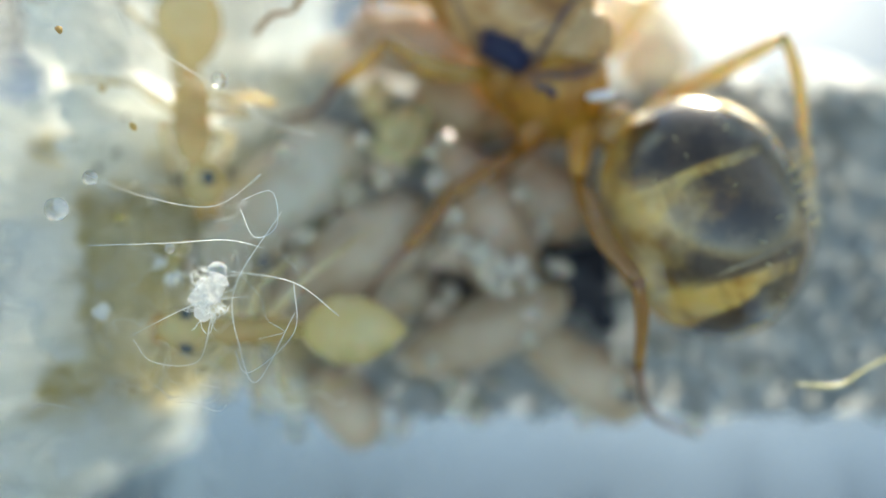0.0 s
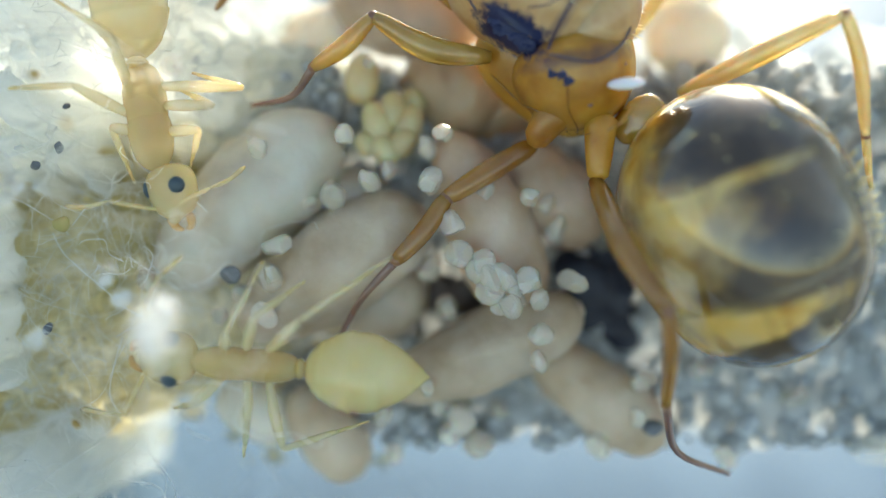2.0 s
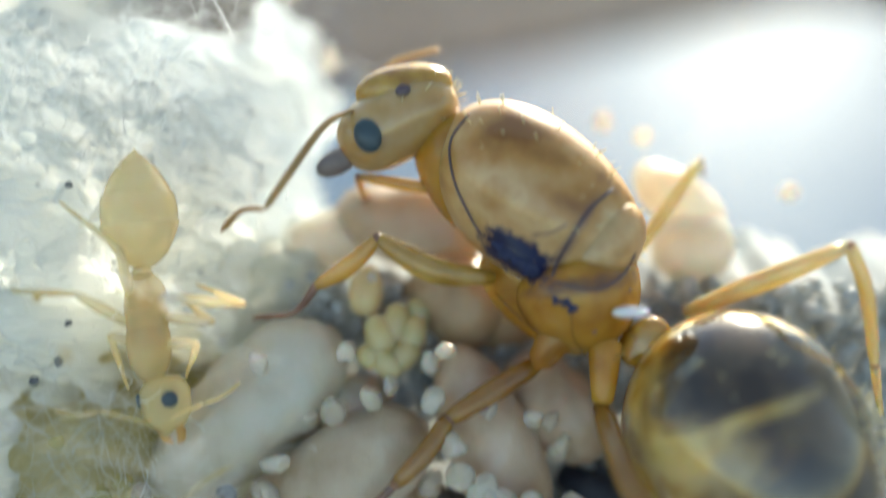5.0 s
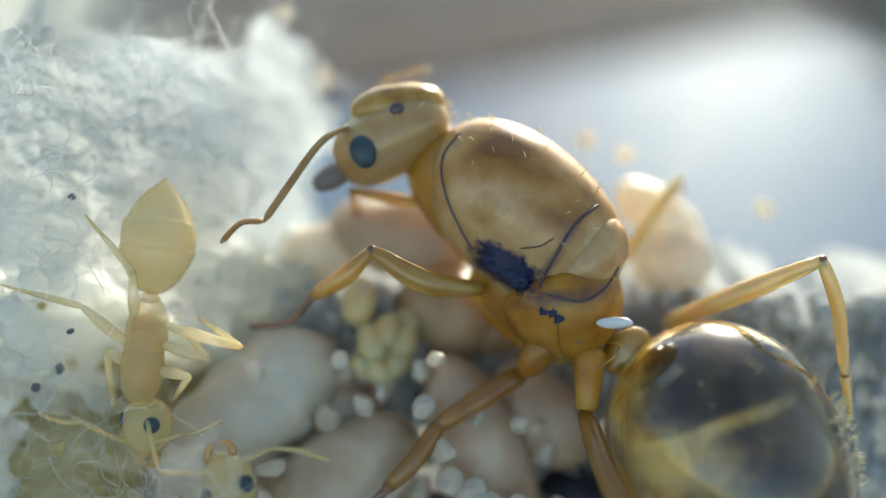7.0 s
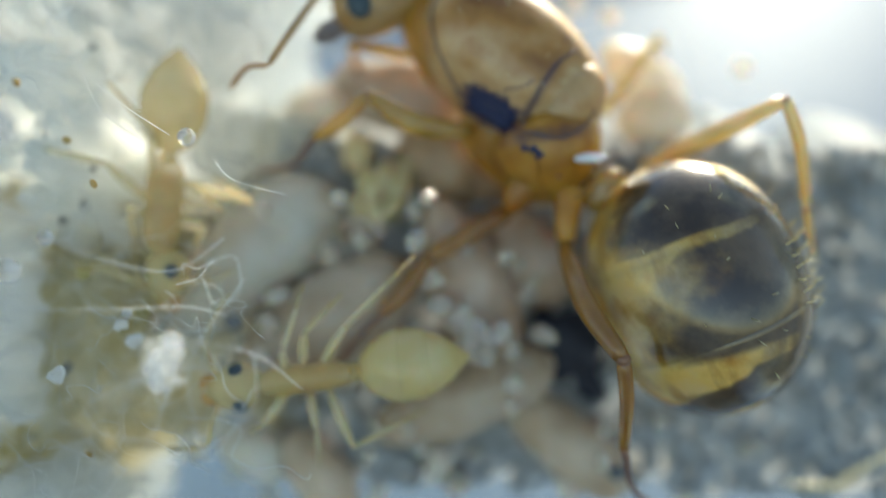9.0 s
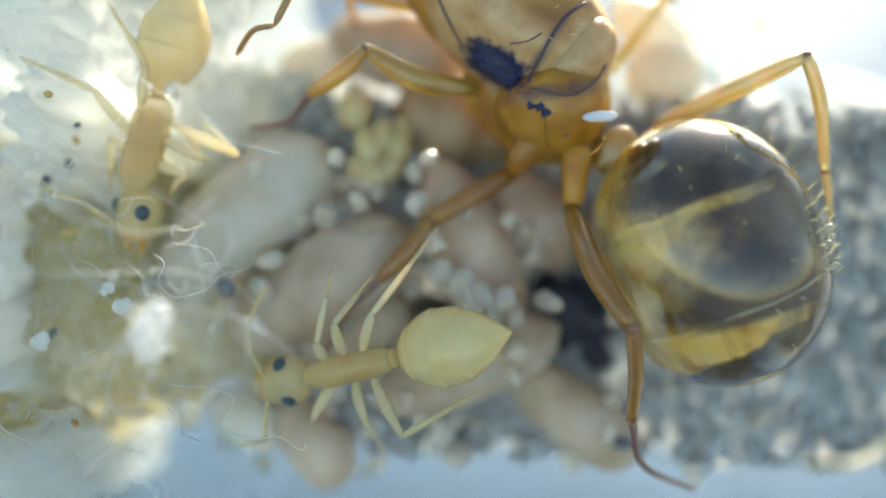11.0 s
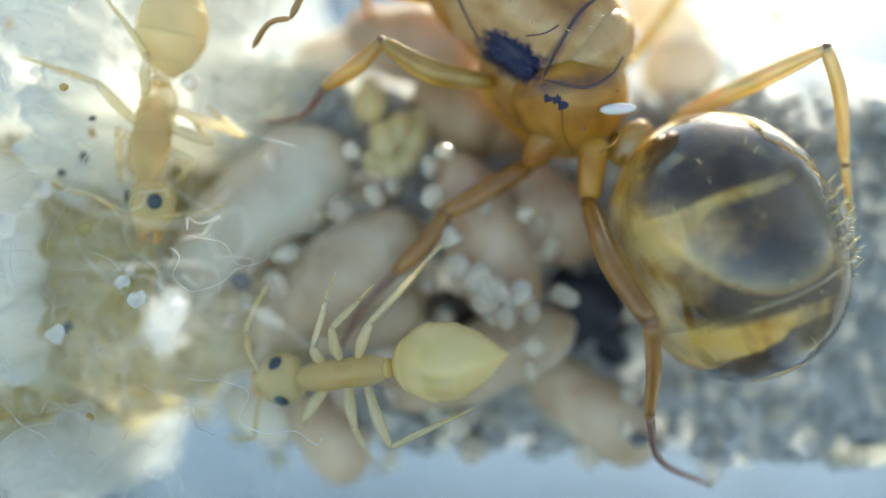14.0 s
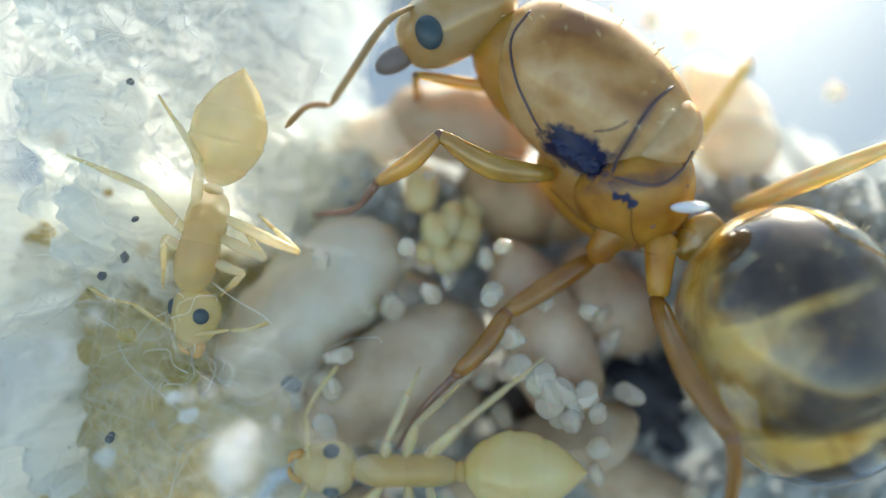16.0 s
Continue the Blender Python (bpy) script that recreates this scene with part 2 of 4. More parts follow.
def stain(m, centre, along, across, long, wide, deep, colour, strength=1.0, soft=0.55):
    """A ragged pigment spot round a place in the thing's space: its half sizes in mm, the colour that it has."""
    nt = m.node_tree
    b = nt.nodes["Principled BSDF"]
    tc, sub = nt.nodes.new("ShaderNodeTexCoord"), nt.nodes.new("ShaderNodeVectorMath")
    sub.operation = "SUBTRACT"
    nt.links.new(tc.outputs["Object"], sub.inputs[0])
    sub.inputs[1].default_value = [k * MM for k in centre]
    along = Vector(along).normalized()
    across = (Vector(across) - along * Vector(across).dot(along)).normalized()
    total = None
    for way, size in ((along, long), (across, wide), (along.cross(across), deep)):
        dot, sq = nt.nodes.new("ShaderNodeVectorMath"), nt.nodes.new("ShaderNodeMath")
        dot.operation, sq.operation = "DOT_PRODUCT", "POWER"
        nt.links.new(sub.outputs[0], dot.inputs[0])
        dot.inputs[1].default_value = way / (size * MM)
        ab = nt.nodes.new("ShaderNodeMath")
        ab.operation = "ABSOLUTE"
        nt.links.new(dot.outputs["Value"], ab.inputs[0])
        nt.links.new(ab.outputs[0], sq.inputs[0])
        sq.inputs[1].default_value = 2.0
        if total:
            add = nt.nodes.new("ShaderNodeMath")
            nt.links.new(total, add.inputs[0])
            nt.links.new(sq.outputs[0], add.inputs[1])
            total = add.outputs[0]
        else:
            total = sq.outputs[0]
    nz, sca, out, mix = nt.nodes.new("ShaderNodeTexNoise"), nt.nodes.new("ShaderNodeMath"), nt.nodes.new("ShaderNodeMapRange"), nt.nodes.new("ShaderNodeMix")
    nz.inputs["Scale"].default_value, nz.inputs["Detail"].default_value, nz.inputs["Roughness"].default_value = 4200, 6, 0.7
    nt.links.new(tc.outputs["Object"], nz.inputs["Vector"])
    sca.operation = "MULTIPLY_ADD"
    nt.links.new(nz.outputs["Fac"], sca.inputs[0])
    sca.inputs[1].default_value = 2.6
    nt.links.new(total, sca.inputs[2])
    out.inputs["From Min"].default_value, out.inputs["From Max"].default_value = 2.03 - soft / 2, 2.03 + soft / 2
    out.inputs["To Min"].default_value, out.inputs["To Max"].default_value = strength, 0.0
    nt.links.new(sca.outputs[0], out.inputs["Value"])
    mix.data_type = "RGBA"
    nt.links.new(out.outputs[0], mix.inputs["Factor"])
    nt.links.new(b.inputs["Base Color"].links[0].from_socket, mix.inputs["A"])
    mix.inputs["B"].default_value = (*colour, 1)
    nt.links.new(mix.outputs["Result"], b.inputs["Base Color"])


M_GLASS = glass()


def gaster_material():
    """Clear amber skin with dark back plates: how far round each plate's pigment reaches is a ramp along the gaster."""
    m = surface("banded_gaster_cuticle", [(0.2, 0.08, 0.01), (0.54, 0.27, 0.035), (0.74, 0.47, 0.12), (0.7, 0.49, 0.2), (0.42, 0.2, 0.025)], scale=900, bump=0.05, bump_scale=14000, rough=0.17, sss=0.6, depth=0.7, coat=1.0)
    nt = m.node_tree
    b = nt.nodes["Principled BSDF"]
    b.inputs["Coat IOR"].default_value, b.inputs["Specular IOR Level"].default_value = 1.6, 0.35
    uv = nt.nodes.new("ShaderNodeUVMap")
    sep = nt.nodes.new("ShaderNodeSeparateXYZ")
    nt.links.new(uv.outputs[0], sep.inputs[0])
    tc = nt.nodes.new("ShaderNodeTexCoord")

    def noise_node(scale, detail):
        n = nt.nodes.new("ShaderNodeTexNoise")
        n.inputs["Scale"].default_value, n.inputs["Detail"].default_value, n.inputs["Roughness"].default_value = scale, detail, 0.6
        nt.links.new(tc.outputs["Object"], n.inputs["Vector"])
        return n.outputs["Fac"]

    def math_node(op, x, y, z=None):
        n = nt.nodes.new("ShaderNodeMath")
        n.operation = op
        for i, v in enumerate((x, y) if z is None else (x, y, z)):
            if isinstance(v, (int, float)):
                n.inputs[i].default_value = v
            else:
                nt.links.new(v, n.inputs[i])
        return n.outputs[0]

    streak = nt.nodes.new("ShaderNodeTexNoise")
    streak.inputs["Scale"].default_value, streak.inputs["Detail"].default_value = 1.0, 5
    stretch = nt.nodes.new("ShaderNodeVectorMath")
    stretch.operation = "MULTIPLY"
    stretch.inputs[1].default_value = (9.0, 3.2, 0.0)
    nt.links.new(uv.outputs[0], stretch.inputs[0])
    nt.links.new(stretch.outputs[0], streak.inputs["Vector"])
    veins = nt.nodes.new("ShaderNodeMapRange")
    veins.inputs["From Min"].default_value, veins.inputs["From Max"].default_value = 0.5, 0.66
    veins.inputs["To Max"].default_value = 0.6
    nt.links.new(streak.outputs["Fac"], veins.inputs["Value"])
    murk = nt.nodes.new("ShaderNodeMix")
    murk.data_type = "RGBA"
    nt.links.new(veins.outputs["Result"], murk.inputs["Factor"])
    nt.links.new(b.inputs["Base Color"].links[0].from_socket, murk.inputs["A"])
    murk.inputs["B"].default_value = (0.2, 0.085, 0.012, 1)
    nt.links.new(murk.outputs["Result"], b.inputs["Base Color"])
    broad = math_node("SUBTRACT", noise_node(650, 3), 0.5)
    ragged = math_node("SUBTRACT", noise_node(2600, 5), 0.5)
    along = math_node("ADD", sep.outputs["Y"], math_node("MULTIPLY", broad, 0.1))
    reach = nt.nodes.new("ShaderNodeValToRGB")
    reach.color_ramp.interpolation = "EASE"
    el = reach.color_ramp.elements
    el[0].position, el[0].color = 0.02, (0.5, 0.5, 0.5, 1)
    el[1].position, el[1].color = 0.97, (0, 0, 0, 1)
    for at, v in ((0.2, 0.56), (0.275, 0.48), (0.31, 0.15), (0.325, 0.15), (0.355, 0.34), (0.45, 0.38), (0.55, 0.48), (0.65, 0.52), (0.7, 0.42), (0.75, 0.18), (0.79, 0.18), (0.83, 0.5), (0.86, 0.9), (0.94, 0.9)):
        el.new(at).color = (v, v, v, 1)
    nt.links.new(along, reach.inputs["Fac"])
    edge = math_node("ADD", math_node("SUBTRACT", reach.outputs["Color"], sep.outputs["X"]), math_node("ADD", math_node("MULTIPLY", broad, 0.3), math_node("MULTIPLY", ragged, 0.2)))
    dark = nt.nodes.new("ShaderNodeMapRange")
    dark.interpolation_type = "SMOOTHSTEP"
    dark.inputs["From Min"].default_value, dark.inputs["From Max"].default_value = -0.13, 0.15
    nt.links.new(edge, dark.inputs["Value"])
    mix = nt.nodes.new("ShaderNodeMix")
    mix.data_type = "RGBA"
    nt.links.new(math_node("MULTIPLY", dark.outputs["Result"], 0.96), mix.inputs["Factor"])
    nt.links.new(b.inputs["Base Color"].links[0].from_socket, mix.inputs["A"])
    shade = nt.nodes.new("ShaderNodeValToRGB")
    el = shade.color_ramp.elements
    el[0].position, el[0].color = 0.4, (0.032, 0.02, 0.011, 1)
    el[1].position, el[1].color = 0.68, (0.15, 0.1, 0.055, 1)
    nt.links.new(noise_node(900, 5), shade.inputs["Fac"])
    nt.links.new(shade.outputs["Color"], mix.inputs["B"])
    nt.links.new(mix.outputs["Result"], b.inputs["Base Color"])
    return m


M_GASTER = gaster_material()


# ---- mesh helpers; all lengths in millimetres ----
def thing(name, base, label, category, group="", kind=""):
    ob = new(name)
    ob.empty_display_size = 0.0005
    ob.location = Vector(base) * MM
    ob["base"] = [float(v) for v in base]
    return tagged(ob, label, category, group, kind)


def base_of(ob):
    while ob.parent:
        ob = ob.parent
    return np.array(ob["base"]) if "base" in ob else np.zeros(3)


def make(name, verts, faces, material, parent=None, label="", smooth=True, uvs=None):
    verts = (np.asarray(verts, float) - (base_of(parent) if parent else 0)) * MM
    me = bpy.data.meshes.new(name)
    me.from_pydata([tuple(v) for v in verts], [], faces)
    if smooth:
        me.polygons.foreach_set("use_smooth", [True] * len(me.polygons))
    if uvs is not None:
        layer = me.uv_layers.new(name="UVMap")
        for loop in me.loops:
            layer.data[loop.index].uv = uvs[loop.vertex_index]
    me.materials.append(material)
    ob = new(name, me)
    if parent:
        ob.parent = parent
    if label:
        ob["label"] = label
    return ob


def spline(points, radii, steps):
    """Points and radii along a smooth curve through those given."""
    p = np.column_stack([np.asarray(points, float), np.asarray(radii, float)])
    if len(p) == 2:
        return np.array([p[0] + (p[1] - p[0]) * i / steps for i in range(steps + 1)])
    q = np.vstack([2 * p[0] - p[1], p, 2 * p[-1] - p[-2]])
    out = []
    for i in range(1, len(q) - 2):
        a, b, c, d = q[i - 1:i + 3]
        for k in range(steps):
            t = k / steps
            out.append(0.5 * (2 * b + (c - a) * t + (2 * a - 5 * b + 4 * c - d) * t * t + (3 * b - a - 3 * c + d) * t ** 3))
    out.append(p[-1])
    out = np.array(out)
    out[:, 3] = np.maximum(out[:, 3], 0.004)
    return out


def loft(centres, wide, tall, up, n=20, wobble=0.0, seed=0.0, fine=1.0):
    """Rings round a curve of centres, closed at both ends. Gives verts, faces and (round, along) coordinates; round is 0 along up, 1 opposite."""
    c = np.asarray(centres, float)
    d = np.gradient(c, axis=0)
    verts, uv = [], []
    up = Vector(up)
    for i in range(len(c)):
        t = Vector(d[i]).normalized()
        side = t.cross(up)
        side = side.normalized() if side.length > 1e-4 else t.orthogonal().normalized()
        v = side.cross(t)
        for k in range(n):
            a = 2 * math.pi * k / n
            r = 1.0
            q = Vector(c[i]) + side * math.sin(a) * wide[i] + v * math.cos(a) * tall[i]
            if wobble:
                r += wobble * noise.noise(q * 1.3 * fine + Vector((seed, 0, 0))) + 0.4 * wobble * noise.noise(q * 3.7 * fine + Vector((0, seed, 0)))
                q = Vector(c[i]) + (q - Vector(c[i])) * r
            verts.append(q)
            uv.append((min(k, n - k) / (n / 2), i / (len(c) - 1)))
    faces = [(i * n + k, i * n + (k + 1) % n, (i + 1) * n + (k + 1) % n, (i + 1) * n + k) for i in range(len(c) - 1) for k in range(n)]
    faces += [tuple(range(n - 1, -1, -1)), tuple(range((len(c) - 1) * n, len(c) * n))]
    return [tuple(v) for v in verts], faces, uv


def tube(name, points, radii, material, parent, label="", n=12, steps=5, flat=1.0, up=(0, -0.5, 1), wobble=0.0, ends=0.45):
    s = spline(points, radii, steps)
    # rounded ends
    for end in (0, -1):
        s[end, 3] *= ends
    v, f, _ = loft(s[:, :3], s[:, 3] * flat, s[:, 3], up, n, wobble)
    return make(name, v, f, material, parent, label)


def egg(start, end, wide, tall, up, rings=22, n=24, power=2.0, skew=0.0, wobble=0.0, seed=0.0, bend=0.0, fine=1.0):
    """An ovoid from start to end; skew moves its thickest place towards the end, bend bows it along up."""
    a, b = np.asarray(start, float), np.asarray(end, float)
    u = np.array(up, float)
    c, w, t = [], [], []
    for i in range(rings + 1):
        s = -math.cos(math.pi * i / rings) * 0.999
        r = max(0.0, 1 - abs(s) ** power) ** (1 / power if power > 2 else 0.5) * (1 + skew * s)
        c.append(a + (b - a) * (s + 1) / 2 + u * bend * (1 - s * s))
        w.append(max(r * wide, 0.004))
        t.append(max(r * tall, 0.004))
    return loft(c, w, t, up, n, wobble, seed, fine)


def ovoid(name, start, end, wide, tall, up, material, parent, label="", **kw):
    v, f, _ = egg(start, end, wide, tall, up, **kw)
    return make(name, v, f, material, parent, label)


def lump(rng, size, sharp=0.3, fine=1):
    """A faceted grain: verts and faces."""
    bm = bmesh.new()
    bmesh.ops.create_icosphere(bm, subdivisions=fine, radius=1.0)
    sc = np.array([rng.uniform(0.75, 1.15), rng.uniform(0.7, 1.0), rng.uniform(0.6, 0.9)]) * size
    turn = Euler([rng.uniform(0, 6.28) for _ in range(3)]).to_matrix()
    vs = []
    for v in bm.verts:
        q = v.co * (1 + rng.uniform(-sharp, sharp) * 0.6)
        q = turn @ Vector((max(-0.8, min(0.8, q.x)) * sc[0], max(-0.8, min(0.8, q.y)) * sc[1], max(-0.8, min(0.8, q.z)) * sc[2]))
        vs.append(np.array(q))
    fs = [tuple(v.index for v in f.verts) for f in bm.faces]
    bm.free()
    return np.array(vs), fs


def crystal(rng, size):
    """A grain with flat worn faces: a ball cut by planes."""
    bm = bmesh.new()
    bmesh.ops.create_icosphere(bm, subdivisions=3, radius=1.0)
    planes = []
    for _ in range(rng.randint(8, 11)):
        n = Vector((rng.gauss(0, 1), rng.gauss(0, 1), rng.gauss(0, 1))).normalized()
        planes.append((n, rng.uniform(0.62, 0.92)))
    sc = Vector((rng.uniform(0.9, 1.3), rng.uniform(0.75, 1.0), rng.uniform(0.7, 0.95))) * size
    turn = Euler([rng.uniform(0, 6.28) for _ in range(3)]).to_matrix()
    vs = []
    for v in bm.verts:
        r = min([1.0] + [d / v.co.dot(n) for n, d in planes if v.co.dot(n) > 0.05])
        q = v.co * r
        vs.append(np.array(turn @ Vector((q.x * sc.x, q.y * sc.y, q.z * sc.z))))
    fs = [tuple(v.index for v in f.verts) for f in bm.faces]
    bm.free()
    return np.array(vs), fs


def joined(name, pieces, material, parent=None, smooth=False, label=""):
    verts, faces, at = [], [], 0
    for v, f in pieces:
        verts.append(np.asarray(v))
        faces += [tuple(i + at for i in g) for g in f]
        at += len(v)
    return make(name, np.vstack(verts), faces, material, parent, label, smooth)


def on_slope(x, up, out):
    """A place by its way along, up and out from the slope's foot line, in millimetres."""
    o = np.array((0.0, 17.32, 5.0))
    return o + x * np.array(RIGHT) + up * np.array(UPW) + out * np.array(OUT)


# ---- setting ----
def build_setting():
    # table
    n = 40
    vs = [((i / n - 0.5) * 900, (j / n) * 900 - 250, 0.0) for j in range(n + 1) for i in range(n + 1)]
    fs = [(j * (n + 1) + i, j * (n + 1) + i + 1, (j + 1) * (n + 1) + i + 1, (j + 1) * (n + 1) + i) for j in range(n) for i in range(n)]
    tagged(make("ground", vs, fs, M_TABLE), "pale blue-grey table top under the glass tube", "table top", kind="structure")
    # glass tube, its lower and far half
    r0, r1 = 8.6, 9.34
    arc = [radians(-110 + 150 * i / 60) for i in range(61)]
    vs, fs = [], []
    for x in (-26.0, 30.0):
        for r in (r0, r1):
            vs += [(x, AXIS_Y + r * math.cos(b), AXIS_Z + r * math.sin(b)) for b in arc]
    m = len(arc)
    for k in range(m - 1):
        fs += [(k, k + 1, 2 * m + k + 1, 2 * m + k), (m + k, 3 * m + k, 3 * m + k + 1, m + k + 1), (k, m + k, m + k + 1, k + 1), (2 * m + k, 2 * m + k + 1, 3 * m + k + 1, 3 * m + k)]
    fs += [(0, 2 * m, 3 * m, m), (m - 1, 2 * m - 1, 4 * m - 1, 3 * m - 1)]
    g = make("glass_tube", vs, fs, M_GLASS)
    g.visible_shadow = False
    tagged(g, "clear glass test tube wall lying on the table", "test tube", kind="structure")
    # brown board that lies beyond
    bm = bmesh.new()
    bmesh.ops.create_cube(bm, size=1.0, matrix=Matrix.LocRotScale(Vector((-6, 95, 0.2)) * MM, Euler((0, 0, radians(34))), Vector((190, 70, 0.4)) * MM))
    bmesh.ops.bevel(bm, geom=bm.edges[:], offset=0.1 * MM, segments=2, affect="EDGES")
    me = bpy.data.meshes.new("cardboard_sheet")
    bm.to_mesh(me)
    bm.free()
    me.materials.append(M_BOARD)
    tagged(new("cardboard_sheet", me), "dull brown-grey cardboard sheet lying on the table", "cardboard")
    # orange stick on the table, far behind
    bm = bmesh.new()
    bmesh.ops.create_cone(bm, cap_ends=True, segments=16, radius1=1.3 * MM, radius2=1.0 * MM, depth=30 * MM, matrix=Matrix.LocRotScale(Vector((-34.7, 52.3, 1.7)) * MM, Euler((0, radians(90), radians(8))), None))
    bmesh.ops.bevel(bm, geom=bm.edges[:], offset=0.2 * MM, segments=2, affect="EDGES")
    me = bpy.data.meshes.new("orange_stick")
    bm.to_mesh(me)
    bm.free()
    me.materials.append(M_ORANGE)
    tagged(new("orange_stick", me), "bright orange plastic stick lying on the table", "stick")
    # sand bed on the tube's inner wall
    nx, ny = 170, 90
    vs, bare = [], []
    for j in range(ny + 1):
        for i in range(nx + 1):
            x = -9 + 24 * i / nx
            up = -3.5 + 7.7 * j / ny
            h = 0.12 + 0.28 * noise.noise(Vector((x * 0.5, up * 0.5, 3))) + 0.1 * noise.noise(Vector((x * 2, up * 2, 0)))
            rag = 0.5 * noise.noise(Vector((x * 0.8, 7, 0))) + 0.3 * noise.noise(Vector((x * 3.5, 2, 0)))
            edge = max(-3.0, min(1.0, (3.0 + 1.2 * rag - up) / 0.9, (x + 2.6 + 1.5 * rag) / 0.8, (up + 3.05 + rag) / 0.4))
            out = 8.5 * (1 - math.sqrt(max(0, 1 - (up / 8.5) ** 2))) + (0.2 + h) * max(edge, 0.0) - 0.12 + 2.2 * min(edge, 0)
            vs.append(on_slope(x, up, out))
            bare.append(edge < -1.0)
    fs = [(j * (nx + 1) + i, j * (nx + 1) + i + 1, (j + 1) * (nx + 1) + i + 1, (j + 1) * (nx + 1) + i) for j in range(ny) for i in range(nx)]
    fs = [q for q in fs if not all(bare[k] for k in q)]
    bed = tagged(make("sand_bed", vs, fs, M_SAND_BED), "thin bed of damp grey sand on the glass", "sand", kind="structure")
    rng = random.Random(4)
    pieces = []
    for _ in range(2700):
        x, up = rng.uniform(-2.6, 9.5), -3.2 + 6.35 * rng.random()
        v, f = lump(rng, rng.choice((0.06, 0.08, 0.1, 0.13, 0.16, 0.22)), 0.2, 2)
        out = 8.5 * (1 - math.sqrt(1 - (up / 8.5) ** 2)) + 0.13 + rng.uniform(-0.1, 0.18)
        pieces.append((v + on_slope(x, up, out), f))
    joined("loose_sand", pieces, M_BED_GRAIN, smooth=True)
    tagged(bpy.data.objects["loose_sand"], "loose grey and white sand grains on the bed", "sand", kind="stuff")


build_setting()


# ---- cotton plug ----
def build_cotton():
    base = (-6.79, 15.74, 4.26)
    plug = thing("cotton_plug", base, "fluffy white cotton plug with loose fibres and olive stains", "cotton")
    rng = random.Random(11)

    def fibre(start, way, length, curl, r, steps=14, sides=4):
        p, d = Vector(start), Vector(way).normalized()
        pts = []
        s = rng.uniform(0, 90)
        for i in range(steps + 1):
            pts.append(tuple(p))
            k = Vector((noise.noise(Vector((s + i * 0.22, 0, 0))), noise.noise(Vector((0, s + i * 0.22, 0))), noise.noise(Vector((0, 0, s + i * 0.22)))))
            d = (d + k * curl).normalized()
            p = p + d * (length / steps)
        v, f, _ = loft(pts, [r] * len(pts), [r] * len(pts), (0.3, 0.5, 0.8), sides)
        return v, f

    fuzz, drops = [], []

    def bank(name, x0, x1, u0, u1, out_at, material, nx=180, ny=180, seed=0, label="", hairs=2600, deep=-2.0, ragged=1.0):
        vs = []
        for j in range(ny + 1):
            for i in range(nx + 1):
                x, up = x0 + (x1 - x0) * i / nx, u0 + (u1 - u0) * j / ny
                q = Vector((x, up, seed))
                rag = ragged * (1.3 * noise.noise(q * 0.6) + 0.8 * noise.noise(q * 1.7) + 0.35 * noise.noise(q * 4.5))
                rim = min(1.6, x1 - 0.9 - x + rag, x - x0 - 0.6 + rag, up - u0 - 0.6 + rag, u1 - 0.6 - up + rag)
                fall = 1.0 if rim >= 1.6 else 1 - (1 - rim / 1.6) ** 2
                out = out_at(x, up) + 0.5 * noise.noise(q * 0.8) + 0.22 * noise.noise(q * 2.1) + 0.13 * noise.noise(q * 5) + 0.07 * noise.noise(q * 11)
                vs.append(on_slope(x, up, max(-2.5, (out + 1.2) * fall - 1.2)))
        fs = [(j * (nx + 1) + i, j * (nx + 1) + i + 1, (j + 1) * (nx + 1) + i + 1, (j + 1) * (nx + 1) + i) for j in range(ny) for i in range(nx)]
        low = [(Vector(v) - Vector(on_slope(0, 0, 0))).dot(OUT) <= deep for v in vs]
        for _ in range(hairs):
            k = rng.randrange(len(vs))
            if not low[k]:
                a = rng.uniform(0, 6.28)
                way = RIGHT * math.cos(a) + UPW * math.sin(a) + OUT * rng.uniform(-0.1, 0.5)
                fuzz.append(fibre(vs[k], way, rng.uniform(0.4, 1.5), 0.8, rng.choice((0.003, 0.004, 0.006)), 9, 3))
        drops.extend(vs[k] for k in rng.sample([k for k in range(len(vs)) if not low[k] and -8.5 < vs[k][0] < -2.5 and rng.random() < 0.3], 30))
        return make(name, vs, [q for q in fs if not all(low[k] for k in q)], material, plug, label)

    bank("stained_wad", -8.5, -0.9, -3.9, 2.7, lambda x, u: 0.7 + 0.33 * max(0, -x - 2.6), M_STAINED, label="olive-stained cotton wad", deep=-0.5)
    bank("white_wad", -15.0, -5.0, -5.0, 2.9, lambda x, u: 1.6 + 0.85 * max(0, -x - 5.2), M_COTTON, seed=5, ragged=1.9)
    bank("upper_wad", -8.6, -1.9, 0.8, 8.6, lambda x, u: 1.2 + 0.4 * max(0, -x - 3.4), M_COTTON, seed=9)

    bank("pale_wad", -7.2, -0.9, 0.0, 4.8, lambda x, u: 0.6, M_PALE, nx=120, ny=90, seed=3, hairs=1500, deep=-0.4)

    pieces = []
    for _ in range(320):
        x, up = rng.uniform(-7.5, -2.6), rng.uniform(-3.6, 7.2)
        if rng.random() < 0.6 or up < 1.5:
            x = rng.uniform(-7.8, -4.4)
        out = 1.3 + 0.6 * max(0, -x - 4.2) + rng.uniform(-0.3, 0.9)
        a = rng.uniform(0, 6.28)
        way = RIGHT * math.cos(a) + UPW * math.sin(a) + OUT * rng.uniform(-0.3, 0.4)
        pieces.append(fibre(on_slope(x, up, out), way, rng.uniform(0.6, 2.4), 0.9, rng.choice((0.003, 0.004, 0.005, 0.009))))
    joined("fluff", pieces + fuzz, M_FIBRE, plug, smooth=True)["kind"] = "stuff"
